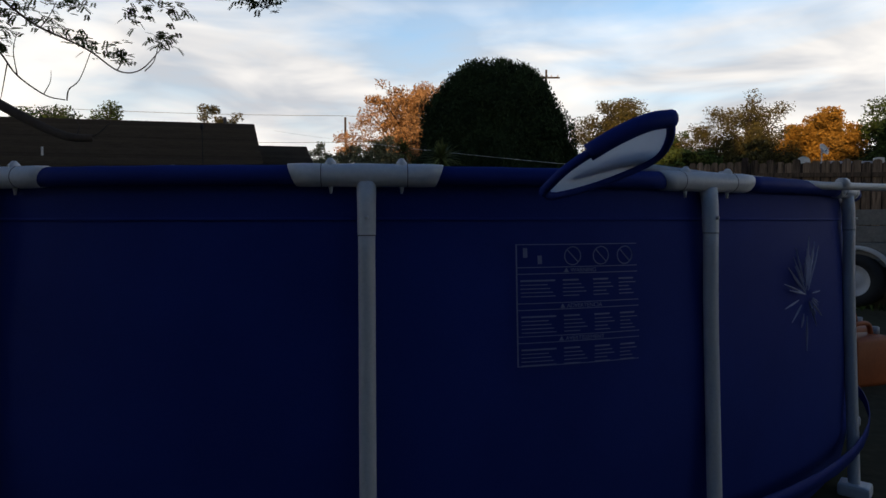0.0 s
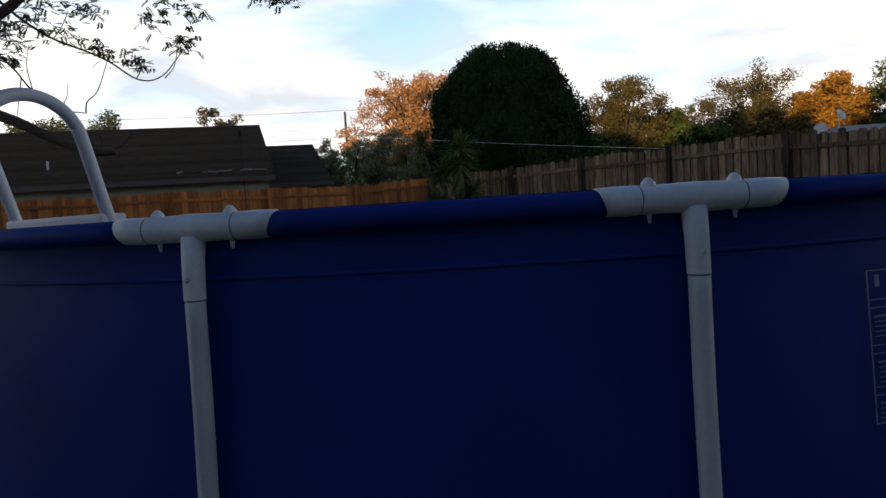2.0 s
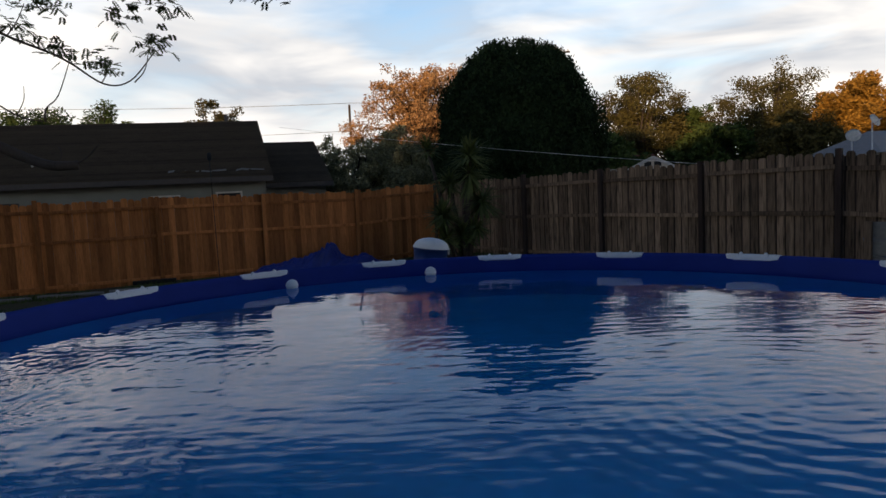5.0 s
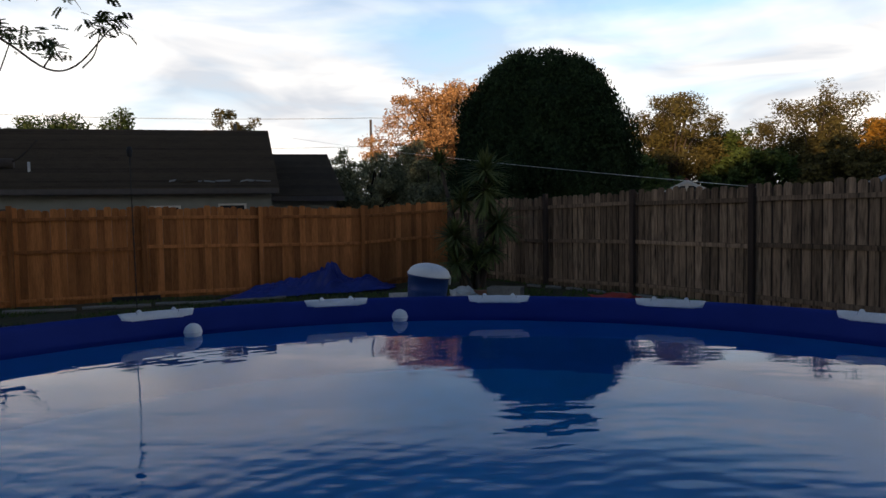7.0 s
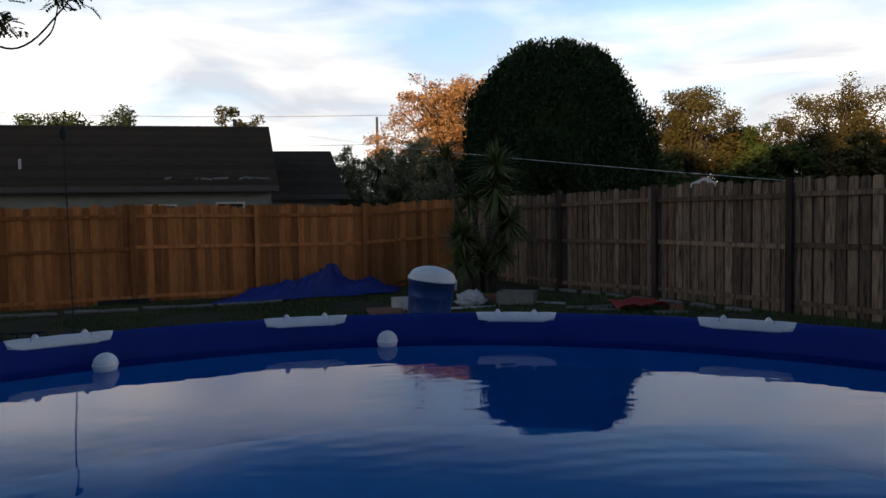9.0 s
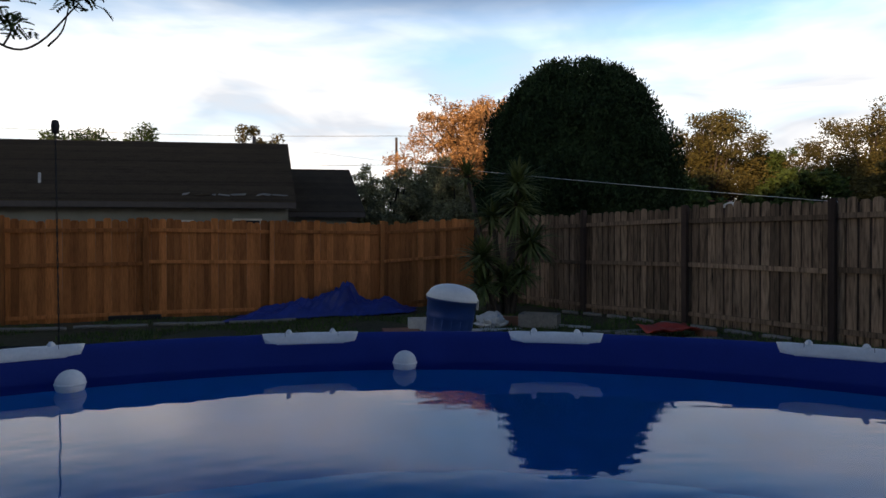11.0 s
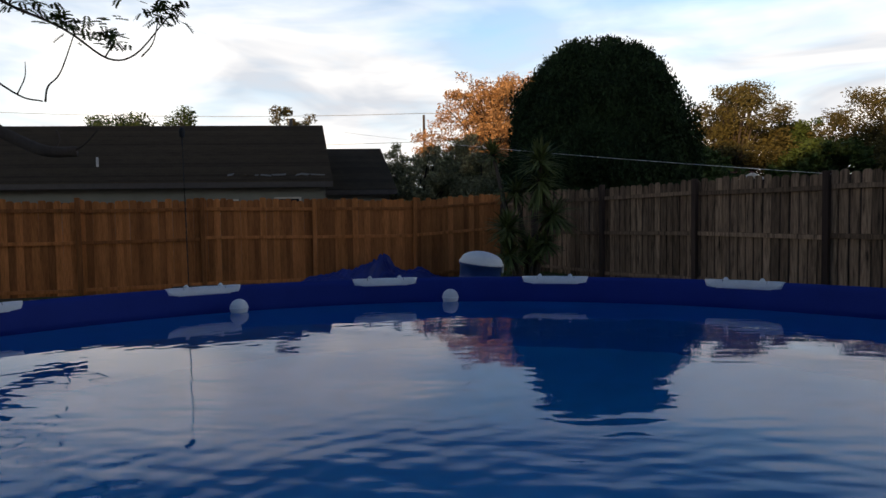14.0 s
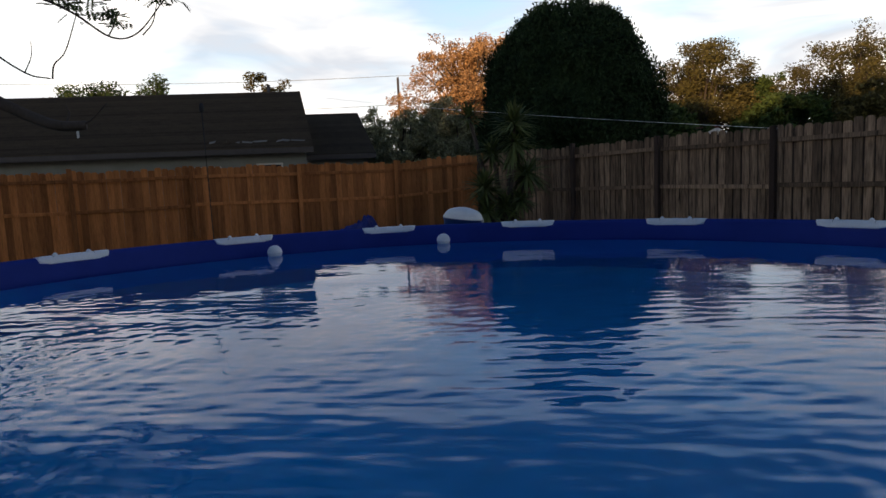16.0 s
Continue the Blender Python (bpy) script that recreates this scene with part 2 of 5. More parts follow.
def tube(points, radii, sides=10, caps=True):
    """Vertices and faces of a tube along points, with one radius or one for each point."""
    pts = [Vector(p) for p in points]
    rad = list(radii) if hasattr(radii, "__len__") else [radii] * len(pts)
    vs, fs = [], []
    ref = Vector((0, 0, 1))
    first = (pts[1] - pts[0]).normalized()
    if abs(first.dot(ref)) > 0.9:
        ref = Vector((1, 0, 0))
    for i, p in enumerate(pts):
        d = (pts[min(i + 1, len(pts) - 1)] - pts[max(i - 1, 0)]).normalized()
        s = d.cross(ref).normalized()
        ref = s.cross(d).normalized()
        for k in range(sides):
            t = 2 * math.pi * k / sides
            vs.append(p + (s * math.cos(t) + ref * math.sin(t)) * rad[i])
    for i in range(len(pts) - 1):
        for k in range(sides):
            k2 = (k + 1) % sides
            fs.append((i * sides + k, i * sides + k2, (i + 1) * sides + k2, (i + 1) * sides + k))
    if caps:
        fs.append(tuple(range(sides - 1, -1, -1)))
        fs.append(tuple((len(pts) - 1) * sides + k for k in range(sides)))
    return vs, fs


def join(pieces):
    vs, fs = [], []
    for v, f in pieces:
        o = len(vs)
        vs += list(v)
        fs += [tuple(i + o for i in q) for q in f]
    return vs, fs


def tube_ob(name, points, radii, material, parent=None, sides=10, label=""):
    v, f = tube(points, radii, sides)
    return mesh_ob(name, v, f, material, parent, True, label)


def lathe(profile, steps, a0=0.0, a1=2 * math.pi, center=(0, 0)):
    """Vertices and faces of a profile of (radius, z) turned round the z axis."""
    full = abs(a1 - a0 - 2 * math.pi) < 1e-6
    cols = steps if full else steps + 1
    vs, fs = [], []
    for i in range(cols):
        t = a0 + (a1 - a0) * i / steps
        for r, z in profile:
            vs.append((center[0] + r * math.cos(t), center[1] + r * math.sin(t), z))
    n = len(profile)
    for i in range(steps):
        j = (i + 1) % cols
        for k in range(n - 1):
            fs.append((i * n + k, j * n + k, j * n + k + 1, i * n + k + 1))
    return vs, fs


def smooth_line(points, steps=6):
    """A Catmull-Rom curve through points."""
    p = [Vector(q) for q in points]
    p = [p[0] * 2 - p[1]] + p + [p[-1] * 2 - p[-2]]
    out = []
    for i in range(1, len(p) - 2):
        for s in range(steps):
            t = s / steps
            out.append(0.5 * ((2 * p[i]) + (p[i + 1] - p[i - 1]) * t + (2 * p[i - 1] - 5 * p[i] + 4 * p[i + 1] - p[i + 2]) * t * t
                              + (3 * p[i] - p[i - 1] - 3 * p[i + 1] + p[i + 2]) * t ** 3))
    return out + [p[-2]]


# ---- ground ----
def ground_z(x, y):
    s = min(1.0, max(0.0, (y - 4.0) / 4.5))
    e = min(1.0, max(0.0, (x + 3.0) / 4.0))     # the lawn rises towards the weathered fence
    rise = s * s * (3 - 2 * s) * (0.03 + 0.20 * e * e * (3 - 2 * e))
    rough = 0.0 if x * x + y * y < 9.6 else 0.03 * noise.noise(Vector((x * 0.5, y * 0.5, 0))) + 0.012 * noise.noise(Vector((x * 2.3, y * 2.3, 4)))
    return rise + rough


def build_ground():
    line = [-600, -300, -150, -80, -45, -30] + [i * 0.5 for i in range(-44, 45)] + [26, 30, 36, 45, 60, 90, 150, 300, 600]
    n = len(line)
    vs = [(x, y, ground_z(x, y) if abs(x) < 40 and abs(y) < 40 else 0.03) for y in line for x in line]
    fs = [(j * n + i, j * n + i + 1, (j + 1) * n + i + 1, (j + 1) * n + i) for j in range(n - 1) for i in range(n - 1)]
    g = mesh_ob("ground", vs, fs, M_GRASS_SOIL, None, True)
    tagged(g, "patchy dark lawn with bare sandy soil in evening shade", "ground", kind="structure")


build_ground()

# ---- pool ----
R, RIM, WATER, N = 2.745, 1.195, 1.098, 17
pool = thing("above_ground_pool", "round blue vinyl frame pool filled with water on the lawn", "pool")
prof_out = [(R - 0.10, 0.0), (R - 0.02, 0.06), (R + 0.012, 0.25), (R + 0.016, 0.5), (R + 0.004, 0.8), (R - 0.014, 1.05), (R - 0.018, 1.10), (R - 0.012, RIM - 0.022)]
v, f = lathe(prof_out, 128)
mesh_ob("outer_wall", v, f, M_VINYL, pool, True)
v, f = lathe([(R - 0.004, RIM + 0.0255), (R - 0.014, RIM + 0.0225), (R - 0.022, RIM + 0.0145), (R - 0.0258, RIM + 0.004), (R - 0.0275, RIM - 0.015), (R - 0.030, RIM - 0.045), (R - 0.033, 1.10), (R - 0.037, 0.985)], 160)
mesh_ob("inner_wall", v, f, M_VINYL, pool, True)
v, f = lathe([(R - 0.018, 1.080), (R - 0.0125, 1.083), (R - 0.0125, 1.088), (R - 0.020, 1.092)], 128)
mesh_ob("welded_seam", v, f, M_VINYL, pool, True)
# liner in two pieces: the sides carry painted shade, the floor doesn't
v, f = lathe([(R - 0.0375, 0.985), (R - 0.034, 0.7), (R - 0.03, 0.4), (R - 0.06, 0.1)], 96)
mesh_ob("side_liner", v, f, M_LINER_SHADED, pool, True, "blue pool side liner under water, its shade painted in")
v, f = lathe([(R - 0.06, 0.1), (R - 0.2, 0.02), (0.0, 0.015)], 96)
mesh_ob("floor_liner", v, f, M_LINER, pool, True, "blue pool floor liner under water")


def angle_of(k):
    return radians(85.36 - 360 / N * k)


def arc(k0, k1, r, z, steps=8):
    return [(r * math.cos(angle_of(k0 + (k1 - k0) * i / steps)), r * math.sin(angle_of(k0 + (k1 - k0) * i / steps)), z) for i in range(steps + 1)]


HALF = 0.181 / (2 * math.pi * R / N)
for k in range(N):
    # vinyl sleeve over the top pipe between two joints
    v, f = tube(arc(k + HALF - 0.01, k + 1 - HALF + 0.01, R, RIM, 12), [0.0250 + 0.001 * math.sin(2.1 * i + k) for i in range(13)], 14)
    mesh_ob("rail_sleeve", v, f, M_VINYL, pool, True)


def build_joint():
    """One white T-joint of the frame with its leg, at the origin of its own pose."""
    j = part("t_joint", bmesh.new(), M_WHITE, pool, "white plastic T-joint")
    pts = [(R * math.cos(t) - R, R * math.sin(t), 0) for t in [(-0.0665 + 0.133 * i / 10) for i in range(11)]]
    rad = [0.0280, 0.0295, 0.0290, 0.0285, 0.029, 0.030, 0.029, 0.0285, 0.0290, 0.0295, 0.0280]
    body, faces = tube(pts, rad, 16)
    for i, q in enumerate(body):            # ends cut on a slant, longer at the top
        if i < 32 or i >= 16 * 9:
            q.y += (1 if i > 80 else -1) * 0.38 * q.z
    pieces = [(body, faces)]
    for t in (-0.032, 0.032):
        c = (R * math.cos(t) - R, R * math.sin(t), 0)
        pieces.append(lathe([(0.014, 0.024), (0.014, 0.032), (0.009, 0.038), (0.006, 0.042), (0.0, 0.043)], 10, center=c[:2]))
        pieces.append(tube([(c[0], c[1], -0.028), (c[0], c[1], -0.046)], [0.006, 0.003], 8))
    pieces.append(tube([(0.004, 0, -0.02), (0.012, 0, -0.07), (0.0158, 0, -0.145), (0.016, 0, -0.149), (0.016, 0, -0.1495)], [0.025, 0.0233, 0.0226, 0.0225, 0.0216], 16))
    # flap on the inner side, narrower at the bottom
    rows = ((0.022, 0.0665, 0.0195), (0.012, 0.0665, 0.0275), (0.002, 0.060, 0.0298), (-0.006, 0.054, 0.0308), (-0.013, 0.049, 0.0316), (-0.016, 0.048, 0.026))
    flap = [(((R - d) * math.cos(h * (i / 5 - 1))) - R, (R - d) * math.sin(h * (i / 5 - 1)), z) for z, h, d in rows for i in range(11)]
    pieces.append((flap, [(r * 11 + i, r * 11 + i + 1, (r + 1) * 11 + i + 1, (r + 1) * 11 + i) for r in range(5) for i in range(10)]))
    v, f = join(pieces)
    j.data.from_pydata([tuple(q) for q in v], [], f)
    j.data.polygons.foreach_set("use_smooth", [True] * len(j.data.polygons))
    for y in (-0.110, 0.102):               # dark lines where the mouldings meet
        tube_ob("seam", [(-y * y / (2 * R), y - 0.0009, 0), (-y * y / (2 * R), y + 0.0009, 0)], 0.0296, M_TRIM, j, 16)
    tube_ob("seam", [(0.0158, 0, -0.1480), (0.0158, 0, -0.1500)], 0.0228, M_TRIM, j, 16)
    return j


first_joint = build_joint()
leg_pts = smooth_line([(0.016, 0, -0.14), (0.022, 0, -0.4), (0.038, 0, -0.75), (0.050, 0, -1.0), (0.058, 0, -RIM + 0.01)], 5)
v, f = tube(leg_pts, 0.0212, 14)
rv, rf = tube([(0.036, 0.0, -0.105), (0.043, 0.0, -0.105)], [0.006, 0.004], 8)
first_leg = mesh_ob("leg", *join([(v, f), (rv, rf)]), M_STEEL, pool, True, "grey steel pool leg")
foot_bm = boxed((0.11, 0.09, 0.05), pose(0.06, 0, -RIM + 0.025), 0.012)
first_foot = part("leg_cap", foot_bm, M_WHITE, first_leg)
for k in range(N):
    t = angle_of(k)
    m = pose(R * math.cos(t), R * math.sin(t), RIM, 0, 0, math.degrees(t))
    if k == 0:
        first_joint.matrix_basis, first_leg.matrix_basis = m, m
    else:
        for src in (first_joint, first_leg):
            copy_thing(src, m)

# strap that holds the legs low down
strap_v, strap_f = lathe([(R + 0.076, 0.19), (R + 0.080, 0.19), (R + 0.080, 0.24), (R + 0.076, 0.24), (R + 0.076, 0.19)], 96)
mesh_ob("leg_strap", strap_v, strap_f, M_VINYL, pool, True, "blue webbing strap round the legs")

# water
def build_water():
    rings, seg = 60, 160
    vs, fs = [(0, 0, WATER)], []
    for r in range(1, rings + 1):
        rr = (R - 0.036) * r / rings
        for s in range(seg):
            t = 2 * math.pi * s / seg
            vs.append((rr * math.cos(t), rr * math.sin(t), WATER))
    for s in range(seg):
        fs.append((0, 1 + s, 1 + (s + 1) % seg))
    for r in range(rings - 1):
        for s in range(seg):
            p, q = 1 + r * seg + s, 1 + r * seg + (s + 1) % seg
            fs.append((p, p + seg, q + seg, q))
    m = bpy.data.materials.new("pool_water")
    m.use_nodes = True
    n, l = m.node_tree.nodes, m.node_tree.links
    b = n["Principled BSDF"]
    b.inputs["Base Color"].default_value = (0.72, 0.9, 1.0, 1)
    b.inputs["Roughness"].default_value = 0.0
    b.inputs["IOR"].default_value = 1.21
    b.inputs["Transmission Weight"].default_value = 1.0
    tc = n.new("ShaderNodeTexCoord")
    sp = n.new("ShaderNodeSeparateXYZ")
    stir = n.new("ShaderNodeMapRange")
    stir.inputs[1].default_value, stir.inputs[2].default_value = 0.95, -0.6
    stir.inputs[3].default_value, stir.inputs[4].default_value = 0.13, 1.0
    l.new(tc.outputs["Object"], sp.inputs[0])
    l.new(sp.outputs[1], stir.inputs[0])
    h = None
    for sc, st, wgt in ((0.8, (1, 1.4, 1), 0.85), (2.4, (1, 1.9, 1), 0.27), (6.5, (1, 2.4, 1), 0.165)):
        mp = n.new("ShaderNodeMapping")
        mp.inputs["Scale"].default_value = st
        no = n.new("ShaderNodeTexNoise")
        no.inputs["Scale"].default_value, no.inputs["Detail"].default_value = sc, 1.0
        l.new(tc.outputs["Object"], mp.inputs[0])
        l.new(mp.outputs[0], no.inputs["Vector"])
        mu = n.new("ShaderNodeMath")
        mu.operation, mu.inputs[1].default_value = "MULTIPLY", wgt
        if sc > 1:                        # the water is more stirred on the near side
            ms = n.new("ShaderNodeMath")
            ms.operation = "MULTIPLY"
            l.new(no.outputs[0], ms.inputs[0])
            l.new(stir.outputs[0], ms.inputs[1])
            l.new(ms.outputs[0], mu.inputs[0])
        else:
            l.new(no.outputs[0], mu.inputs[0])
        if h is None:
            h = mu.outputs[0]
        else:
            ad = n.new("ShaderNodeMath")
            ad.operation = "ADD"
            l.new(h, ad.inputs[0])
            l.new(mu.outputs[0], ad.inputs[1])
            h = ad.outputs[0]
    # rings that run out from the near side
    mp = n.new("ShaderNodeMapping")
    mp.inputs["Location"].default_value = (-0.85, 0.9, 0)
    ring = n.new("ShaderNodeTexWave")
    ring.wave_type, ring.rings_direction = "RINGS", "Z"
    ring.inputs["Scale"].default_value, ring.inputs["Distortion"].default_value = 4.2, 2.6
    ring.inputs["Detail"].default_value, ring.inputs["Detail Scale"].default_value = 1.0, 1.6
    l.new(tc.outputs["Object"], mp.inputs[0])
    l.new(mp.outputs[0], ring.inputs["Vector"])
    ms = n.new("ShaderNodeMath")
    ms.operation = "MULTIPLY"
    patch = n.new("ShaderNodeTexNoise")
    patch.inputs["Scale"].default_value, patch.inputs["Detail"].default_value = 0.9, 1.0
    l.new(tc.outputs["Object"], patch.inputs["Vector"])
    pr = n.new("ShaderNodeMapRange")
    pr.inputs[1].default_value, pr.inputs[2].default_value = 0.32, 0.62
    l.new(patch.outputs[0], pr.inputs[0])
    pm = n.new("ShaderNodeMath")
    pm.operation = "MULTIPLY"
    l.new(ring.outputs["Fac"], pm.inputs[0])
    l.new(pr.outputs[0], pm.inputs[1])
    l.new(pm.outputs[0], ms.inputs[0])
    l.new(stir.outputs[0], ms.inputs[1])
    ad = n.new("ShaderNodeMath")
    ad.operation, ad.inputs[1].default_value = "MULTIPLY_ADD", 0.036
    l.new(ms.outputs[0], ad.inputs[0])
    l.new(h, ad.inputs[2])
    h = ad.outputs[0]
    bp = n.new("ShaderNodeBump")
    bp.inputs["Strength"].default_value, bp.inputs["Distance"].default_value = 1.0, 0.021
    l.new(h, bp.inputs["Height"])
    l.new(bp.outputs[0], b.inputs["Normal"])
    w = mesh_ob("water", vs, fs, m, None, True)
    w.visible_shadow = False
    tagged(w, "calm blue pool water with gentle ripples reflecting the sky", "water", kind="structure")


build_water()


# ---- fences ----
def board_mesh(name, height, width, material, ear):
    bm = bmesh.new()
    w, t = width / 2, 0.016
    out = [(-w, 0), (w, 0), (w, height - ear), (w - ear, height), (-w + ear, height), (-w, height - ear)]
    fr = [bm.verts.new((x, -t / 2, z)) for x, z in out]
    bk = [bm.verts.new((x, t / 2, z)) for x, z in out]
    bm.faces.new(fr)
    bm.faces.new(bk[::-1])
    for i in range(6):
        bm.faces.new((fr[i], bk[i], bk[(i + 1) % 6], fr[(i + 1) % 6]))
    bmesh.ops.recalc_face_normals(bm, faces=bm.faces)
    me = bpy.data.meshes.new(name)
    bm.to_mesh(me)
    bm.free()
    me.materials.append(material)
    return me


def build_fence(name, label, start, step, panels, material, height, rails, pitch, seed, post_mat, layered, first=0.0):
    """first: how far along the line the fence begins, short of a whole panel."""
    rnd = random.Random(seed)
    f = thing(name, label, "fence")
    d = Vector(step)
    length = d.length
    d.normalize()
    ang = math.degrees(math.atan2(d.y, d.x))
    side = Vector((d.y, -d.x, 0)) if Vector((d.y, -d.x)).dot(Vector((0, -1))) > 0 else Vector((-d.y, d.x, 0))
    for k in range(panels + 1):
        p = Vector((*start, 0)) + Vector((d.x, d.y, 0)) * max(length * k, first) + side * 0.075
        z = ground_z(p.x, p.y)
        h = height + rnd.uniform(0.0, 0.07)
        part("post", boxed((0.09, 0.09, h + 0.1), pose(p.x, p.y, z - 0.1 + (h + 0.1) / 2, rnd.uniform(-.6, .6), rnd.uniform(-.6, .6), ang), 0.006), post_mat, f)
    for k in range(panels):
        lo, hi = max(length * k, first), length * (k + 1)
        a0 = Vector((*start, 0)) + Vector((d.x, d.y, 0)) * lo + side * 0.035
        b0 = a0 + Vector((d.x, d.y, 0)) * (hi - lo)
        za, zb = ground_z(a0.x, a0.y), ground_z(b0.x, b0.y)
        for hgt in rails:
            mid = (a0 + b0) / 2
            tilt = math.degrees(math.atan2(zb - za, hi - lo)) + rnd.uniform(-.5, .5)
            part("rail", boxed((hi - lo - 0.09, 0.04, 0.075), pose(mid.x, mid.y, (za + zb) / 2 + hgt + rnd.uniform(-.015, .015)) @ pose(0, 0, 0, 0, 0, ang) @ pose(0, 0, 0, rnd.uniform(-3, 3), -tilt, 0), 0.005), material, f)
    shapes = [board_mesh("board", height, pitch * (0.992 if layered else 0.85), material, e) for e in (0.03, 0.022, 0.035)]
    # no real batten: a dark backing that paints the gaps as shaded
    strip = board_mesh("joint_strip", height - 0.05, 0.075, M_POST_GAPSHADE, 0.006)
    count = int(panels * length / pitch)
    for i in range(int(first / pitch), count):
        p = Vector((*start, 0)) + Vector((d.x, d.y, 0)) * (i + 0.5) * pitch
        off = rnd.uniform(-.005, .005)
        ob = new("board", rnd.choice(shapes))
        ob.parent = f
        ob.matrix_basis = pose(p.x + side.x * off, p.y + side.y * off, ground_z(p.x, p.y) + rnd.uniform(-0.012, 0.012), rnd.uniform(-.4, .4), rnd.uniform(-.12, .12) * (1 if layered else 3), ang + rnd.uniform(-2.5, 2.5)) @ Matrix.Diagonal((1, 1, rnd.uniform(0.98, 1.015), 1))
        if not layered:                   # added dark strip behind the gap, standing in for the shade there
            q = p + Vector((d.x, d.y, 0)) * 0.5 * pitch - side * 0.019
            ob = new("joint_strip", strip)
            ob.parent = f
            ob.matrix_basis = pose(q.x, q.y, ground_z(q.x, q.y) - 0.01, 0, 0, ang)
    return f


CORNER = (-0.52, 15.71)
build_fence("cedar_fence", "orange-brown cedar privacy fence with rails and posts facing the yard", CORNER, (-2.24, -1.10), 9, M_CEDAR, 2.05, (0.10, 1.14, 1.82), 0.145, 3, M_CEDAR, 1)
build_fence("weathered_fence", "grey weathered wooden privacy fence with rails facing the yard", (-1.156, 16.51), (1.443, -1.827), 11, M_GREYWOOD, 1.98, (0.16, 1.0, 1.74), 0.150, 4, M_POST_GAPSHADE, 0, 1.02)


# ---- foliage tools ----
def leaf_cloud(centers, spread, count, size, seed, droop=0.0, flat=1.0):
    """Leaf quads scattered round the given centres."""
    rng = np.random.default_rng(seed)
    c = np.asarray(centers)[rng.integers(0, len(centers), count)]
    p = c + np.clip(rng.normal(0, 1, (count, 3)), -1.5, 1.5) * np.array([spread, spread, spread * flat])
    a = rng.normal(0, 1, (count, 3))
    a[:, 2] = a[:, 2] * 0.7 - droop
    a /= np.linalg.norm(a, axis=1)[:, None]
    b = rng.normal(0, 1, (count, 3))
    b -= a * (a * b).sum(1)[:, None]
    b /= np.linalg.norm(b, axis=1)[:, None]
    s = size * rng.uniform(0.6, 1.4, (count, 1))
    q = np.stack([p - a * s, p + b * s * 0.42, p + a * s, p - b * s * 0.42], 1).reshape(-1, 3)
    i = np.arange(count)[:, None] * 4
    return q, i + np.array([[0, 1, 2, 3]])


def fast_mesh(name, verts, faces, material, parent=None, label=""):
    me = bpy.data.meshes.new(name)
    me.vertices.add(len(verts))
    me.vertices.foreach_set("co", np.asarray(verts, dtype=np.float32).ravel())
    n = faces.shape[1]
    me.loops.add(faces.size)
    me.loops.foreach_set("vertex_index", faces.astype(np.int32).ravel())
    me.polygons.add(len(faces))
    me.polygons.foreach_set("loop_start", np.arange(0, faces.size, n, dtype=np.int32))
    me.polygons.foreach_set("loop_total", np.full(len(faces), n, dtype=np.int32))
    me.materials.append(material)
    me.update(calc_edges=True)
    ob = new(name, me)
    if parent is not None:
        ob.parent = parent
    if label:
        ob["label"] = label
    return ob


def tree(name, label, at, height, radius, material, leaves, size, seed, crown_base=0.35, clumps=60, lumps=0.5, flat=0.8, group="", tight=0.085):
    """A tapered trunk with forking limbs and a crown of leaf clumps with an uneven outline."""
    rnd = random.Random(seed)
    z0 = ground_z(*at)
    t = thing(name, label, "tree", (at[0], at[1], z0), group=group)
    mid = height * (crown_base + (1 - crown_base) / 2)
    half = height * (1 - crown_base) / 2
    cents = []
    while len(cents) < clumps * 2:
        u = Vector((rnd.uniform(-1, 1), rnd.uniform(-1, 1), rnd.uniform(-1, 1)))
        if 0.25 < u.length < 1 and noise.noise(u * 2.9 + Vector((0, seed * 1.7, 3))) > -0.05:
            w = 0.86 + lumps * 0.5 * noise.noise(u * 2.2 + Vector((seed, 0, 0)))
            cents.append((u.x * radius * w, u.y * radius * w, mid + u.z * half * w))
    pieces = [tube(smooth_line([(0, 0, -0.1), (rnd.uniform(-.1, .1), 0, height * crown_base * 0.6), (rnd.uniform(-.2, .2), rnd.uniform(-.2, .2), mid), (0.1, 0, mid + half * 0.7)], 4),
                   [0.035 * height * (1 - 0.9 * i / 12) for i in range(13)], 8)]
    for c in cents[::4]:
        zb = rnd.uniform(height * crown_base * 0.7, mid)
        m = (c[0] * 0.45, c[1] * 0.45, zb + (c[2] - zb) * 0.6)
        pieces.append(tube(smooth_line([(0, 0, zb), m, c], 3), [0.011 * height * (1 - 0.85 * i / 6) for i in range(7)], 5))
    mesh_ob("trunk", *join(pieces), M_BARK, t, True)
    q, fc = leaf_cloud(cents, max(0.12, radius * tight), leaves, size, seed, 0.2, flat)
    fast_mesh("crown", q, fc, material, t)
    return t


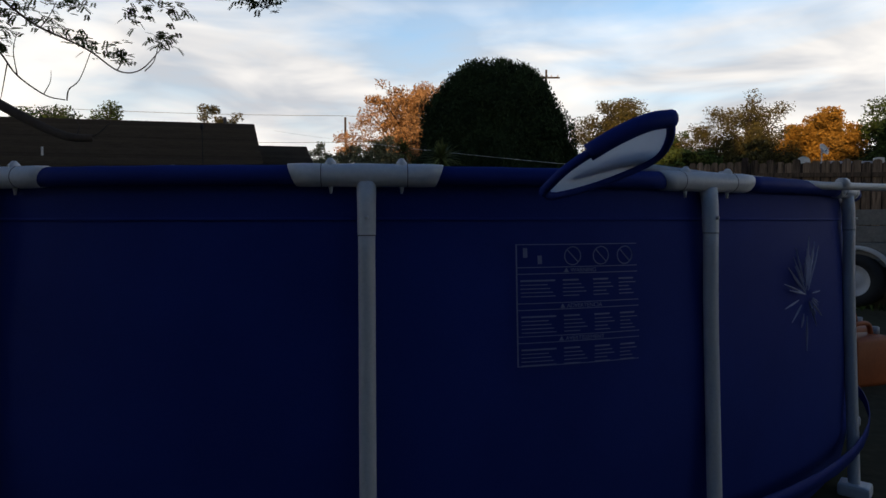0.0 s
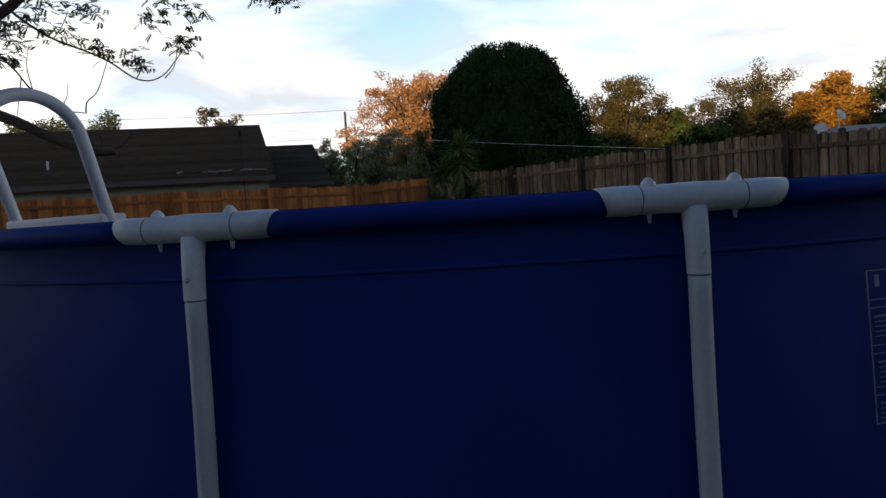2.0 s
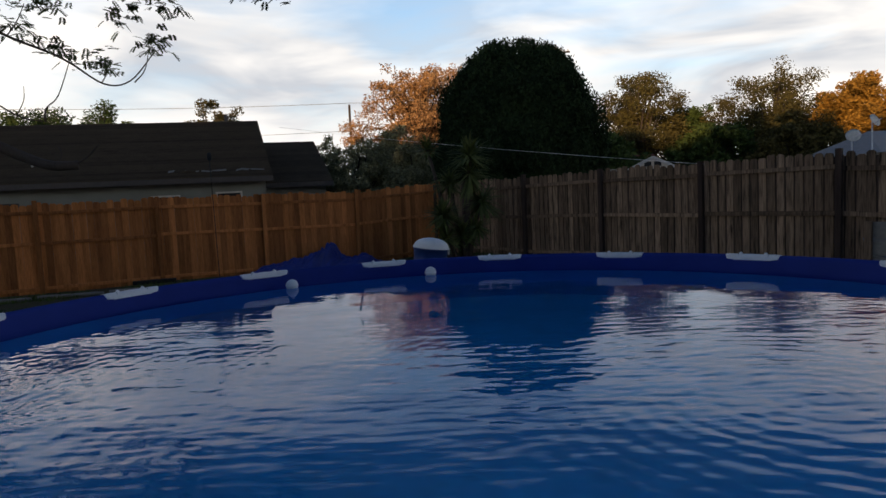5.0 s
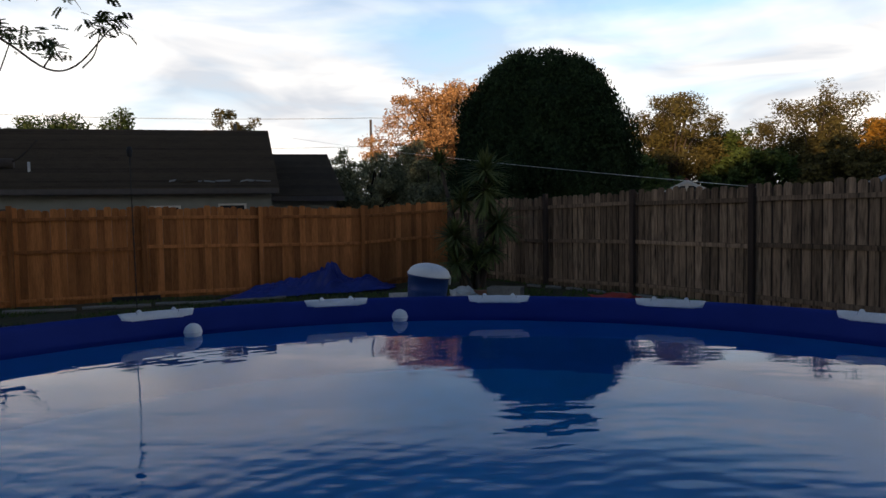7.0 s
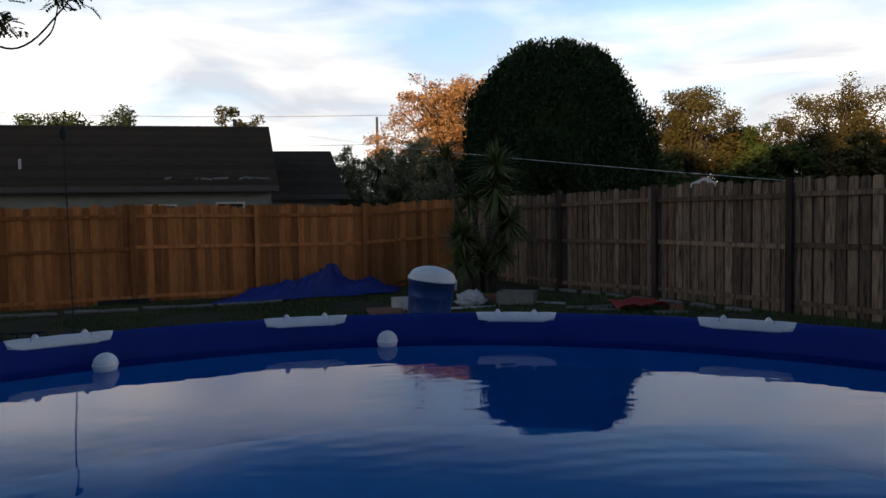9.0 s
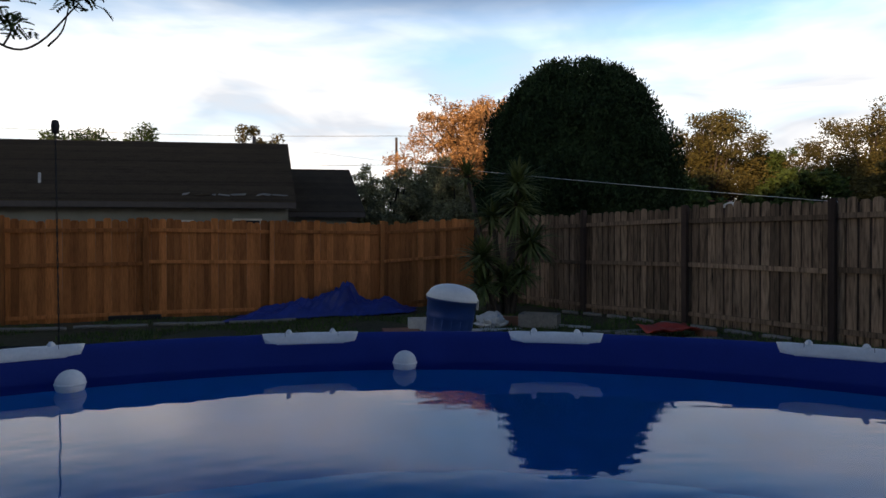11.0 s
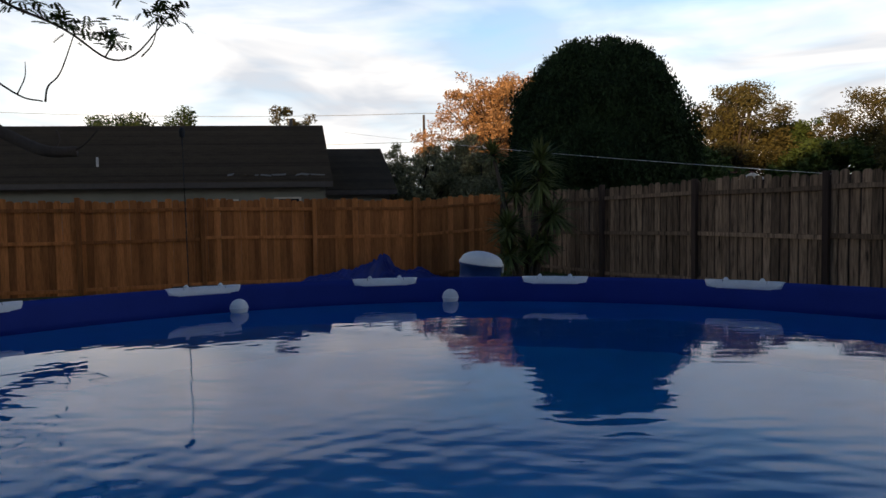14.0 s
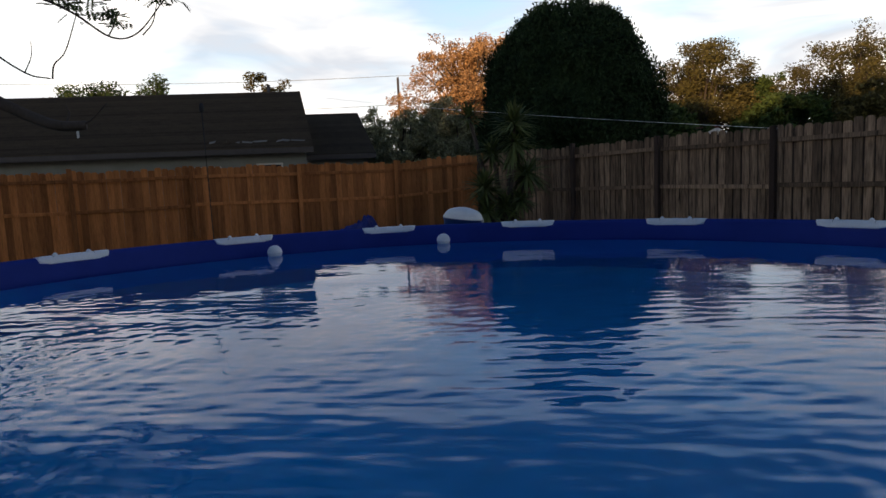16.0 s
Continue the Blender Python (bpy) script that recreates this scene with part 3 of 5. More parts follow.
# ---- dome-shaped evergreen ----
def dome_tree():
    at = (2.29, 18.72)
    z0 = ground_z(*at)
    t = thing("domed_evergreen_tree", "large dense dark evergreen tree clipped to a dome behind the fence", "tree", (*at, z0))
    mesh_ob("trunk", *tube([(0, 0, -0.1), (0.05, 0, 1.2), (0, 0.05, 3.5), (0, 0, 5.2)], [0.32, 0.26, 0.2, 0.08], 10), M_BARK, t, True)
    rng = np.random.default_rng(5)
    n = 5200
    h, r = 6.52, 2.9
    u = rng.uniform(0, 1, n) ** 0.8
    az = rng.uniform(0, 2 * np.pi, n)
    z = 0.25 + (h - 0.45) * u
    s = np.clip((z - 2.3) / (h - 2.3), 0, 1)
    prof = r * np.where(z < 2.3, 0.90 + 0.10 * z / 2.3, np.sqrt(np.clip(1 - s ** 2.3, 0, 1)))
    lump = np.array([noise.noise(Vector((math.cos(a) * 2.2, math.sin(a) * 2.2, zz * 0.9))) for a, zz in zip(az, z)])
    fine = np.array([noise.noise(Vector((math.cos(a) * 6.5, math.sin(a) * 6.5, zz * 1.5 + 7))) for a, zz in zip(az, z)])
    rad = prof * (0.955 + 0.19 * lump + 0.10 * fine) - rng.uniform(0, 0.5, n) ** 2
    z = z + 0.16 * fine
    c = np.stack([rad * np.cos(az), rad * np.sin(az), z], 1)
    q, fc = leaf_cloud(c, 0.095, 130000, 0.055, 7, 1.2, 1.5)
    fast_mesh("crown", q, fc, M_DOME, t)
    core = []
    for k in range(13):
        zz = 0.3 + 5.6 * k / 12
        ss = max(0.0, (zz - 2.3) / (h - 2.3))
        core.append(((r * (0.9 if zz < 2.3 else math.sqrt(max(0.0, 1 - ss ** 2.3)))) * 0.86, zz))
    core.append((0.0, 5.92))
    mesh_ob("inner_foliage", *lathe(core, 32), M_DOME, t, True)


dome_tree()
tree("autumn_tree", "tall tree with sparse orange autumn leaves lit by low sun", (-1.46, 34.29), 9.6, 4.4, M_ORANGE, 52000, 0.075, 11, 0.28, 240, 0.8, 0.55, tight=0.062)
tree("oak_tree", "tall olive-green tree with sunlit brown top", (10.05, 31.05), 8.3, 3.3, M_OLIVE, 52000, 0.068, 12, 0.05, 220, 0.9, tight=0.07)
tree("oak_tree", "small dark green tree between taller ones", (13.6, 32.1), 6.6, 2.0, M_GREEN, 32000, 0.08, 13, 0.0, 120, 0.5)
tree("oak_tree", "broad olive tree with sunlit golden top", (17.3, 31.02), 8.0, 3.7, M_OLIVE, 60000, 0.068, 14, 0.04, 240, 0.8, tight=0.07)
tree("golden_tree", "rounded golden-orange tree lit by evening sun", (20.3, 28.88), 7.3, 2.2, M_GOLD, 46000, 0.08, 15, 0.1, 140, 0.4)
tree("oak_tree", "dense round green tree beside the golden one", (23.77, 26.74), 7.9, 3.4, M_GREEN, 60000, 0.085, 16, 0.05, 180, 0.4)

# ---- house behind the cedar fence ----
def gable_house(name, label, origin, rz, length, depth, eave, ridge, over, roof_mat, wall_mat, windows=(), skew=0.0, rows=0):
    """A house whose right front corner stands at origin; it runs to local -x and back to local +y. skew: how far its end walls lean out of square."""
    z0 = ground_z(*origin)
    h = thing(name, label, "house", (*origin, z0), rz)
    lean = Matrix(((1, skew, 0, 0), (0, 1, 0, 0), (0, 0, 1, 0), (0, 0, 0, 1)))
    bm = boxed((length, depth, eave + 0.1), pose(-length / 2, depth / 2, eave / 2 - 0.05))
    bmesh.ops.transform(bm, matrix=lean, verts=bm.verts)
    part("wall", bm, wall_mat, h)
    bm = bmesh.new()
    pts = [(-over, eave - 0.05), (depth / 2, ridge), (depth + over, eave - 0.05), (depth + over, eave + 0.09), (depth / 2, ridge + 0.14), (-over, eave + 0.09)]
    a = [bm.verts.new((over * 0.5, y, z)) for y, z in pts]
    b = [bm.verts.new((-length - over, y, z)) for y, z in pts]
    bm.faces.new(a)
    bm.faces.new(b[::-1])
    for i in range(6):
        bm.faces.new((a[i], b[i], b[(i + 1) % 6], a[(i + 1) % 6]))
    bmesh.ops.transform(bm, matrix=lean, verts=bm.verts)
    roof = part("roof", bm, roof_mat, h)
    for x in (-0.02, -length + 0.02):
        bm = bmesh.new()
        bm.faces.new([bm.verts.new((x, y, z)) for y, z in ((0, eave), (depth / 2, ridge - 0.02), (depth, eave))])
        bmesh.ops.transform(bm, matrix=lean, verts=bm.verts)
        part("gable", bm, wall_mat, h)
    part("fascia", boxed((length + over * 1.5, 0.03, 0.17), pose(-length / 2 - over * 0.25 - skew * over, -over - 0.02, eave)), M_TRIM, roof)
    # shingle courses on the slope that faces the yard
    slope = Vector((0, depth / 2 + over, ridge - eave + 0.05))
    for r in range(rows):
        u0, u1 = r / rows, (r + 1.12) / rows
        p0 = Vector((0, -over, eave + 0.095)) + slope * u0
        p1 = Vector((0, -over, eave + 0.095)) + slope * min(u1, 1)
        bm = bmesh.new()
        n = 40
        low, up = [], []
        for k in range(n + 1):
            x = over * 0.5 - 0.01 - (length + over * 1.5 - 0.02) * k / n
            w = 0.012 * noise.noise(Vector((x * 1.3, r * 3.1, 2)))
            low.append(bm.verts.new((x + skew * p0.y, p0.y + w, p0.z + 0.022 + 0.010 * noise.noise(Vector((x * 0.8, r * 1.7, 9))))))
            up.append(bm.verts.new((x + skew * p1.y, p1.y, p1.z + 0.004)))
        for k in range(n):
            bm.faces.new((low[k], low[k + 1], up[k + 1], up[k]))
        part("shingle_course", bm, roof_mat, roof)
    for x, z, w, ht in windows:
        win = part("window", boxed((w, 0.06, ht), pose(x, -0.01, z), 0.008), M_TRIM if ht < 0.5 else M_DIRTWHITE, h)
        part("pane", boxed((w - 0.12, 0.02, ht - 0.12), pose(x, -0.05, z)), M_DARK, win)
    return h


gable_house("neighbour_house", "low grey house with worn brown shingle roof behind the fence", (-6.35, 18.55), 12.0, 19.0, 5.4, 2.68, 4.83, 0.4, M_ROOF, M_STUCCO,
            windows=((-1.2, 2.05, 0.85, 0.5), (-3.2, 2.0, 0.9, 0.5), (-7.9, 2.02, 0.7, 0.35)), skew=-0.20, rows=26)
gable_house("neighbour_house_wing", "lower brown-roofed wing of the grey house", (-4.75, 20.8), 12.0, 7.0, 5.4, 2.5, 4.2, 0.4, M_ROOF, M_STUCCO, skew=-0.20, rows=14)


pipe = tube_ob("roof_pipe", [(-13.5, 17.45, 3.2), (-13.5, 17.45, 3.68)], 0.04, M_DIRTWHITE, None, 10)
tagged(pipe, "short white vent pipe on the brown roof", "vent pipe")
pipe = tube_ob("roof_pipe", [(-8.35, 20.9, 4.75), (-8.35, 20.9, 5.25)], 0.06, M_TRIM, None, 10)
tagged(pipe, "short dark vent pipe near the roof ridge", "vent pipe")
rnd = random.Random(41)
for i in range(16):
    u = 3.2 - 0.2 * i + rnd.uniform(-.1, .1)
    x = -6.3 - 0.978 * u
    sh = part("loose_shingle", boxed((rnd.uniform(0.25, 0.5), rnd.uniform(0.06, 0.14), 0.012)), M_TRAILER if i % 2 else M_ROOF)
    sh.matrix_world = pose(x, 18.42 - 0.208 * u + rnd.uniform(-.1, .12), 3.02 + rnd.uniform(0, .03), 34 + rnd.uniform(-8, 14), rnd.uniform(-8, 8), rnd.uniform(-20, 20))
    tagged(sh, "torn brown shingle lifted on the roof edge", "shingle", "torn shingles")

# ---- trees and roofs beyond the fences ----
tree("small_tree", "light green shrub tree behind the cedar fence", (-5.23, 24.29), 4.9, 1.1, M_DRY, 14000, 0.055, 21, 0.0, 70, 0.6)
tree("small_tree", "dark green bushy tree behind the cedar fence", (-3.72, 22.58), 4.5, 1.5, M_DRY, 24000, 0.06, 22, 0.0, 100, 0.5)
tree("small_tree", "dark olive bushy tree behind the cedar fence", (-1.72, 22.57), 4.3, 1.6, M_DRY, 26000, 0.06, 23, 0.0, 100, 0.5)
tree("small_tree", "drooping olive tree beside the domed tree", (-2.63, 25.77), 5.2, 1.8, M_DRY, 24000, 0.065, 24, 0.0, 100, 0.6)
tree("roadside_tree", "distant green tree above the house roof", (-22.76, 32.24), 8.0, 3.0, M_GREEN, 40000, 0.09, 25, 0.2, 170, 0.5)
tree("roadside_tree", "distant green tree above the house roof", (-19.46, 32.76), 7.9, 2.7, M_GREEN, 36000, 0.09, 26, 0.2, 160, 0.5)
tree("roadside_tree", "small distant tree above the house roof", (-12.76, 32.2), 7.8, 2.1, M_OLIVE, 14000, 0.08, 27, 0.3, 60, 0.9)
tree("oak_tree", "dark leafy tree low behind the weathered fence", (12.66, 28.38), 4.8, 2.3, M_GREEN, 22000, 0.12, 28, 0.0, 110, 0.5)
tree("oak_tree", "bushy olive tree behind the weathered fence", (15.67, 26.24), 4.9, 2.1, M_OLIVE, 24000, 0.10, 29, 0.0, 110, 0.5)
tree("oak_tree", "dark evergreen bush beside the domed tree", (7.16, 27.34), 4.6, 2.2, M_GREEN, 22000, 0.12, 30, 0.0, 110, 0.5)


def cottage():
    c = thing("red_roofed_cottage", "small cream cottage with a dull red roof beyond the fence", "house", (7.57, 25.73, ground_z(7.57, 25.73)))
    c.scale = (1.0, 1.0, 1.03)
    part("wall", boxed((4.0, 4.0, 2.4), pose(0, 2, 1.2)), M_CREAM, c)
    bm = bmesh.new()
    a = [bm.verts.new(q) for q in ((-2.2, -0.3, 2.35), (2.2, -0.3, 2.35), (2.2, 2, 3.1), (-2.2, 2, 3.1), (2.2, 4.3, 2.35), (-2.2, 4.3, 2.35))]
    for q in ((0, 1, 2, 3), (3, 2, 4, 5), (0, 3, 5), (1, 4, 2), (0, 5, 4, 1)):
        bm.faces.new([a[i] for i in q])
    part("roof", bm, M_REDROOF, c)
    bm = bmesh.new()
    v0 = [bm.verts.new(q) for q in ((0.3, -0.6, 2.35), (2.3, -0.6, 2.35), (1.3, -0.6, 2.78))]
    v1 = [bm.verts.new((q.co.x, 1.6, q.co.z)) for q in v0]
    bm.faces.new(v0)
    for i in range(3):
        bm.faces.new((v0[i], v1[i], v1[(i + 1) % 3], v0[(i + 1) % 3]))
    part("porch_gable", bm, M_CREAM, c, "cream gable over the porch")
    for x, z0, x1, z1 in ((0.2, 2.33, 1.3, 2.83), (2.4, 2.33, 1.3, 2.83), (-2.25, 2.33, 0.2, 2.33)):
        ln = math.hypot(x1 - x, z1 - z0)
        part("barge_board", boxed((ln, 0.05, 0.12), pose((x + x1) / 2, -0.64, (z0 + z1) / 2, 0, -math.degrees(math.atan2(z1 - z0, x1 - x)), 0)), M_DIRTWHITE, c)
    for x in (1.08, 1.52):
        part("gable_opening", boxed((0.3, 0.03, 0.2), pose(x, -0.62, 2.55)), M_DARK, c)


cottage()


def pale_house():
    h = thing("pale_roofed_house", "house with a pale grey hip roof beyond the fence", "house", (18.19, 19.94, ground_z(18.19, 19.94)))
    part("wall", boxed((5.6, 5.0, 2.5), pose(0, 2.5, 1.25)), M_CREAM, h)
    bm = bmesh.new()
    a = [bm.verts.new(q) for q in ((-3.1, -0.3, 2.45), (3.1, -0.3, 2.45), (3.1, 5.3, 2.45), (-3.1, 5.3, 2.45), (-1.7, 2.5, 3.4), (1.7, 2.5, 3.4))]
    for q in ((0, 1, 5, 4), (1, 2, 5), (2, 3, 4, 5), (3, 0, 4), (3, 2, 1, 0)):
        bm.faces.new([a[i] for i in q])
    roof = part("roof", bm, M_GREYROOF, h)
    part("roof_vent", boxed((0.3, 0.3, 0.22), pose(0.3, 2.0, 3.38), 0.03), M_DIRTWHITE, roof)


pale_house()


def dish(at, mast, tilt):
    d = thing("satellite_dish", "pale grey satellite dish on a thin mast", "satellite dish", (at[0], at[1], ground_z(*at)), group="satellite dishes")
    tube_ob("mast", [(0, 0, 0), (0, 0, mast)], 0.025, M_STEEL, d, 8)
    v, f = lathe([(0.0, 0.0), (0.10, 0.007), (0.17, 0.024), (0.23, 0.045), (0.23, 0.052), (0.16, 0.028), (0.0, 0.008)], 20)
    r = mesh_ob("reflector", v, f, M_DIRTWHITE, d, True)
    r.matrix_basis = pose(0, -0.08, mast - 0.05, 65, 0, tilt)
    tube_ob("feed_arm", [(0, -0.05, mast - 0.2), (0.05, -0.4, mast)], 0.012, M_STEEL, d, 6)


dish((13.59, 18.89), 3.05, -30)
dish((14.49, 19.21), 3.55, 25)


def utility_pole(at, height, label, arm):
    p = thing("utility_pole", label, "utility pole", (*at, ground_z(*at)), group="utility poles")
    tube_ob("mast", [(0, 0, -0.2), (0, 0, height)], [0.10, 0.075], M_BARK, p, 10)
    if arm:
        part("crossarm", boxed((1.5, 0.1, 0.12), pose(0.3, 0, height - 0.6), 0.01), M_BARK, p)
        for x in (-0.3, 0.4, 0.9):
            tube_ob("insulator", [(x, 0, height - 0.54), (x, 0, height - 0.38)], 0.04, M_DIRTWHITE, p, 8)


utility_pole((-6.38, 38.79), 8.15, "plain wooden utility pole far behind the house", False)
utility_pole((8.3, 44.92), 12.6, "wooden utility pole with a short crossarm behind trees", True)


def wire(name, label, a, b, sag, r, material=M_WIRE):
    a, b = Vector(a), Vector(b)
    pts = [a.lerp(b, i / 16) - Vector((0, 0, sag * 4 * (i / 16) * (1 - i / 16))) for i in range(17)]
    v, f = tube(pts, r, 6)
    tagged(mesh_ob(name, v, f, material, None, True), label, "wire")


wire("overhead_wire", "thin grey overhead wire strung between poles", (-39.87, 35.5, 9.3), (-6.38, 38.79, 8.3), 0.35, 0.016)
wire("overhead_wire", "thin grey overhead wire strung between poles", (-6.38, 38.79, 8.3), (8.3, 44.92, 10.5), 0.5, 0.016)
wire("overhead_wire", "lower grey overhead wire strung between poles", (-39.88, 36.57, 7.2), (-6.38, 38.79, 6.5), 0.3, 0.014)
wire("clothes_line", "pale cord from a fence post across the yard corner", (4.61, 9.13, 2.16), (-6.4, 21.0, 4.72), 0.08, 0.0045, M_WHITE)

# ---- thin garden stake by the pool ----
def garden_stake():
    x, y = -2.50, 3.48
    g = thing("garden_stake", "thin black twisted metal stake with a knob beside the pool", "garden stake", (x, y, ground_z(x, y)))
    h = 2.24 - ground_z(x, y)
    for ph in (0, math.pi):
        pts = [(0.0035 * math.cos(ph + q * 0.9) - 0.03 * q / 90, 0.0035 * math.sin(ph + q * 0.9), -0.05 + (h + 0.05) * q / 90) for q in range(91)]
        tube_ob("rod", pts, 0.0024, M_RUBBER, g, 5)
    v, f = lathe([(0.0, h - 0.03), (0.018, h - 0.02), (0.022, h + 0.02), (0.016, h + 0.05), (0.0, h + 0.055)], 10, center=(-0.03, 0))
    mesh_ob("knob", v, f, M_RUBBER, g, True)


garden_stake()

# ---- yucca in the corner ----
def yucca():
    y = thing("yucca", "multi-stemmed yucca with sword-shaped green leaves in the fence corner", "plant", (0.15, 12.4, ground_z(0.15, 12.4)))
    g = ground_z(0.15, 12.4)
    heads = (((0.20, 0, 2.72 - g), 0.66, 92, 0.2), ((-0.80, 0.3, 2.95 - g), 0.46, 52, 0.1), ((-0.48, -0.2, 1.32 - g), 0.60, 84, 0.0), ((0.46, 0.1, 1.62 - g), 0.66, 84, -0.5),
             ((-0.46, -0.3, 0.78 - g), 0.58, 76, 0.0), ((-0.30, 0.2, 2.1 - g), 0.56, 60, -0.3), ((-0.05, -0.15, 0.85 - g), 0.52, 60, -0.1), ((0.20, 0.0, 2.3 - g), 0.62, 60, -1.1),
             ((0.30, -0.1, 1.0 - g), 0.5, 56, -0.3))
    rnd = random.Random(9)
    for (hx, hy, hz), ln, n, lift in heads:
        bx = hx * 0.35 + rnd.uniform(-.1, .1)
        tube_ob("stem", smooth_line([(bx, hy * 0.5, -0.05), (bx + (hx - bx) * 0.35, hy * 0.7, max(0.1, hz * 0.5)), (hx, hy, hz)], 4), [0.06 - 0.003 * i for i in range(9)], M_BARK, y, 8)
        vs, fs = [], []
        for i in range(int(n * 1.7)):
            az, el = rnd.uniform(0, 2 * math.pi), rnd.uniform(-0.5, 1.35) + lift * 0.6
            d = Vector((math.cos(az) * math.cos(el), math.sin(az) * math.cos(el), math.sin(el)))
            side = Vector((-math.sin(az), math.cos(az), 0))
            up = side.cross(d)
            l2, w = ln * rnd.uniform(0.75, 1.15), rnd.uniform(0.02, 0.034)
            o = Vector((hx, hy, hz + rnd.uniform(-.08, .08)))
            row = []
            for u, ww in ((0, 0.6), (0.35, 1.0), (0.7, 0.75), (1.0, 0.05)):
                p = o + d * l2 * u - Vector((0, 0, 0.22 * l2 * u * u))
                row.append((p - side * w * ww, p - up * w * 0.35 * ww, p + side * w * ww))
            k = len(vs)
            for r in row:
                vs += list(r)
            for q in range(3):
                a = k + q * 3
                fs += [(a, a + 1, a + 4, a + 3), (a + 1, a + 2, a + 5, a + 4)]
        mesh_ob("leaf_rosette", vs, fs, M_YUCCA, y, False)


yucca()

# ---- overhanging tree beside the pool ----
def overhanging_tree():
    t = thing("overhanging_tree", "tree with dark crooked limbs and feathery leaves over the pool", "tree", (-9.9, 5.7, ground_z(-9.9, 5.7)))
    ox, g, grow = -9.9, ground_z(-9.9, 5.7), 1.2

    def at(p, dy=0.0):
        return (-0.06 + grow * (p[0] + 0.3) - ox, dy * grow, 1.65 + grow * (p[1] - 1.65) - g)
    tube_ob("trunk", smooth_line([(0, 0, -0.1), (0.1, 0, 1.0), (0.5, 0.05, 2.2), (1.2, 0, 3.3), (1.7, 0.1, 5.2), (2.3, 0, 7.0)], 4), [0.28 - 0.010 * i for i in range(21)], M_BARK, t, 12)
    limbs = (("limb", [(-7.6, 2.75), (-6.9, 3.08), (-6.47, 3.01), (-5.87, 2.78), (-5.47, 2.58), (-5.13, 2.40), (-4.79, 2.29), (-4.55, 2.29)], 0.085, 0.05, 0.0),
             ("twig", [(-4.58, 2.29), (-4.45, 2.36), (-4.28, 2.50)], 0.014, 0.006, 0.02), ("twig", [(-4.75, 2.30), (-4.70, 2.42), (-4.72, 2.5)], 0.012, 0.006, 0.0),
             ("limb", [(-7.3, 3.4), (-6.65, 4.3), (-6.14, 4.48), (-5.57, 4.0), (-5.18, 3.73), (-4.78, 3.55), (-4.48, 3.39), (-4.18, 3.17), (-3.84, 3.17), (-3.58, 3.5)], 0.022, 0.006, 0.0),
             ("limb", [(-7.0, 3.9), (-6.4, 3.9), (-6.07, 3.68), (-5.82, 3.44), (-5.57, 3.13), (-5.24, 2.88), (-4.93, 2.80)], 0.019, 0.007, 0.12),
             ("twig", [(-4.93, 2.80), (-4.90, 2.95), (-4.74, 3.08), (-4.59, 3.48)], 0.010, 0.005, 0.12), ("twig", [(-5.24, 2.88), (-5.15, 3.05), (-5.12, 3.2)], 0.007, 0.003, 0.12),
             ("twig", [(-5.57, 3.13), (-5.62, 3.45), (-5.55, 3.7)], 0.008, 0.004, 0.1), ("twig", [(-5.7, 3.3), (-5.78, 2.95), (-5.8, 2.8)], 0.008, 0.004, 0.1),
             ("limb", [(-7.1, 3.2), (-6.65, 3.35), (-6.06, 3.81), (-5.56, 4.14), (-5.12, 4.46), (-4.4, 4.75), (-3.4, 4.6), (-2.7, 4.35)], 0.09, 0.02, -0.15),
             ("twig", [(-4.4, 4.75), (-3.95, 4.3), (-3.6, 4.0)], 0.014, 0.005, -0.1), ("twig", [(-2.9, 4.42), (-2.55, 4.2), (-2.1, 4.02)], 0.014, 0.005, -0.1),
             ("twig", [(-4.18, 3.17), (-4.12, 3.3), (-4.2, 3.45)], 0.008, 0.004, 0.0), ("twig", [(-3.84, 3.17), (-3.72, 3.3), (-3.64, 3.53)], 0.008, 0.004, 0.05), ("twig", [(-5.18, 3.73), (-5.05, 3.9), (-4.95, 4.06)], 0.008, 0.004, 0.0))
    for name, pts, r0, r1, dy in limbs:
        line = smooth_line([at(p, dy + 0.05 * math.sin(3 * i)) for i, p in enumerate(pts)], 5)
        n = len(line)
        tube_ob(name, line, [grow * (r0 + (r1 - r0) * i / (n - 1)) for i in range(n)], M_BARK, t, 8)
    clumps = ((-5.37, 3.93, .13), (-5.04, 3.79, .11), (-4.77, 3.62, .10), (-4.57, 3.55, .09), (-4.2, 3.47, .10), (-3.64, 3.55, .10), (-4.1, 3.34, .08), (-5.66, 3.7, .14), (-5.75, 3.5, .10), (-3.72, 4.04, .13),
              (-3.41, 3.97, .10), (-3.93, 3.88, .10), (-2.69, 4.14, .13), (-2.35, 4.09, .11), (-2.12, 4.03, .09), (-2.5, 4.26, .14), (-4.95, 4.06, .14), (-4.67, 4.12, .12), (-5.67, 4.01, .15), (-3.54, 3.62, .08),
              (-5.3, 4.2, .16), (-4.3, 4.4, .16), (-6.0, 3.55, .13), (-6.2, 3.75, .13), (-5.9, 3.9, .12), (-3.3, 4.5, .16))
    rnd = random.Random(31)
    vs, fs = [], []
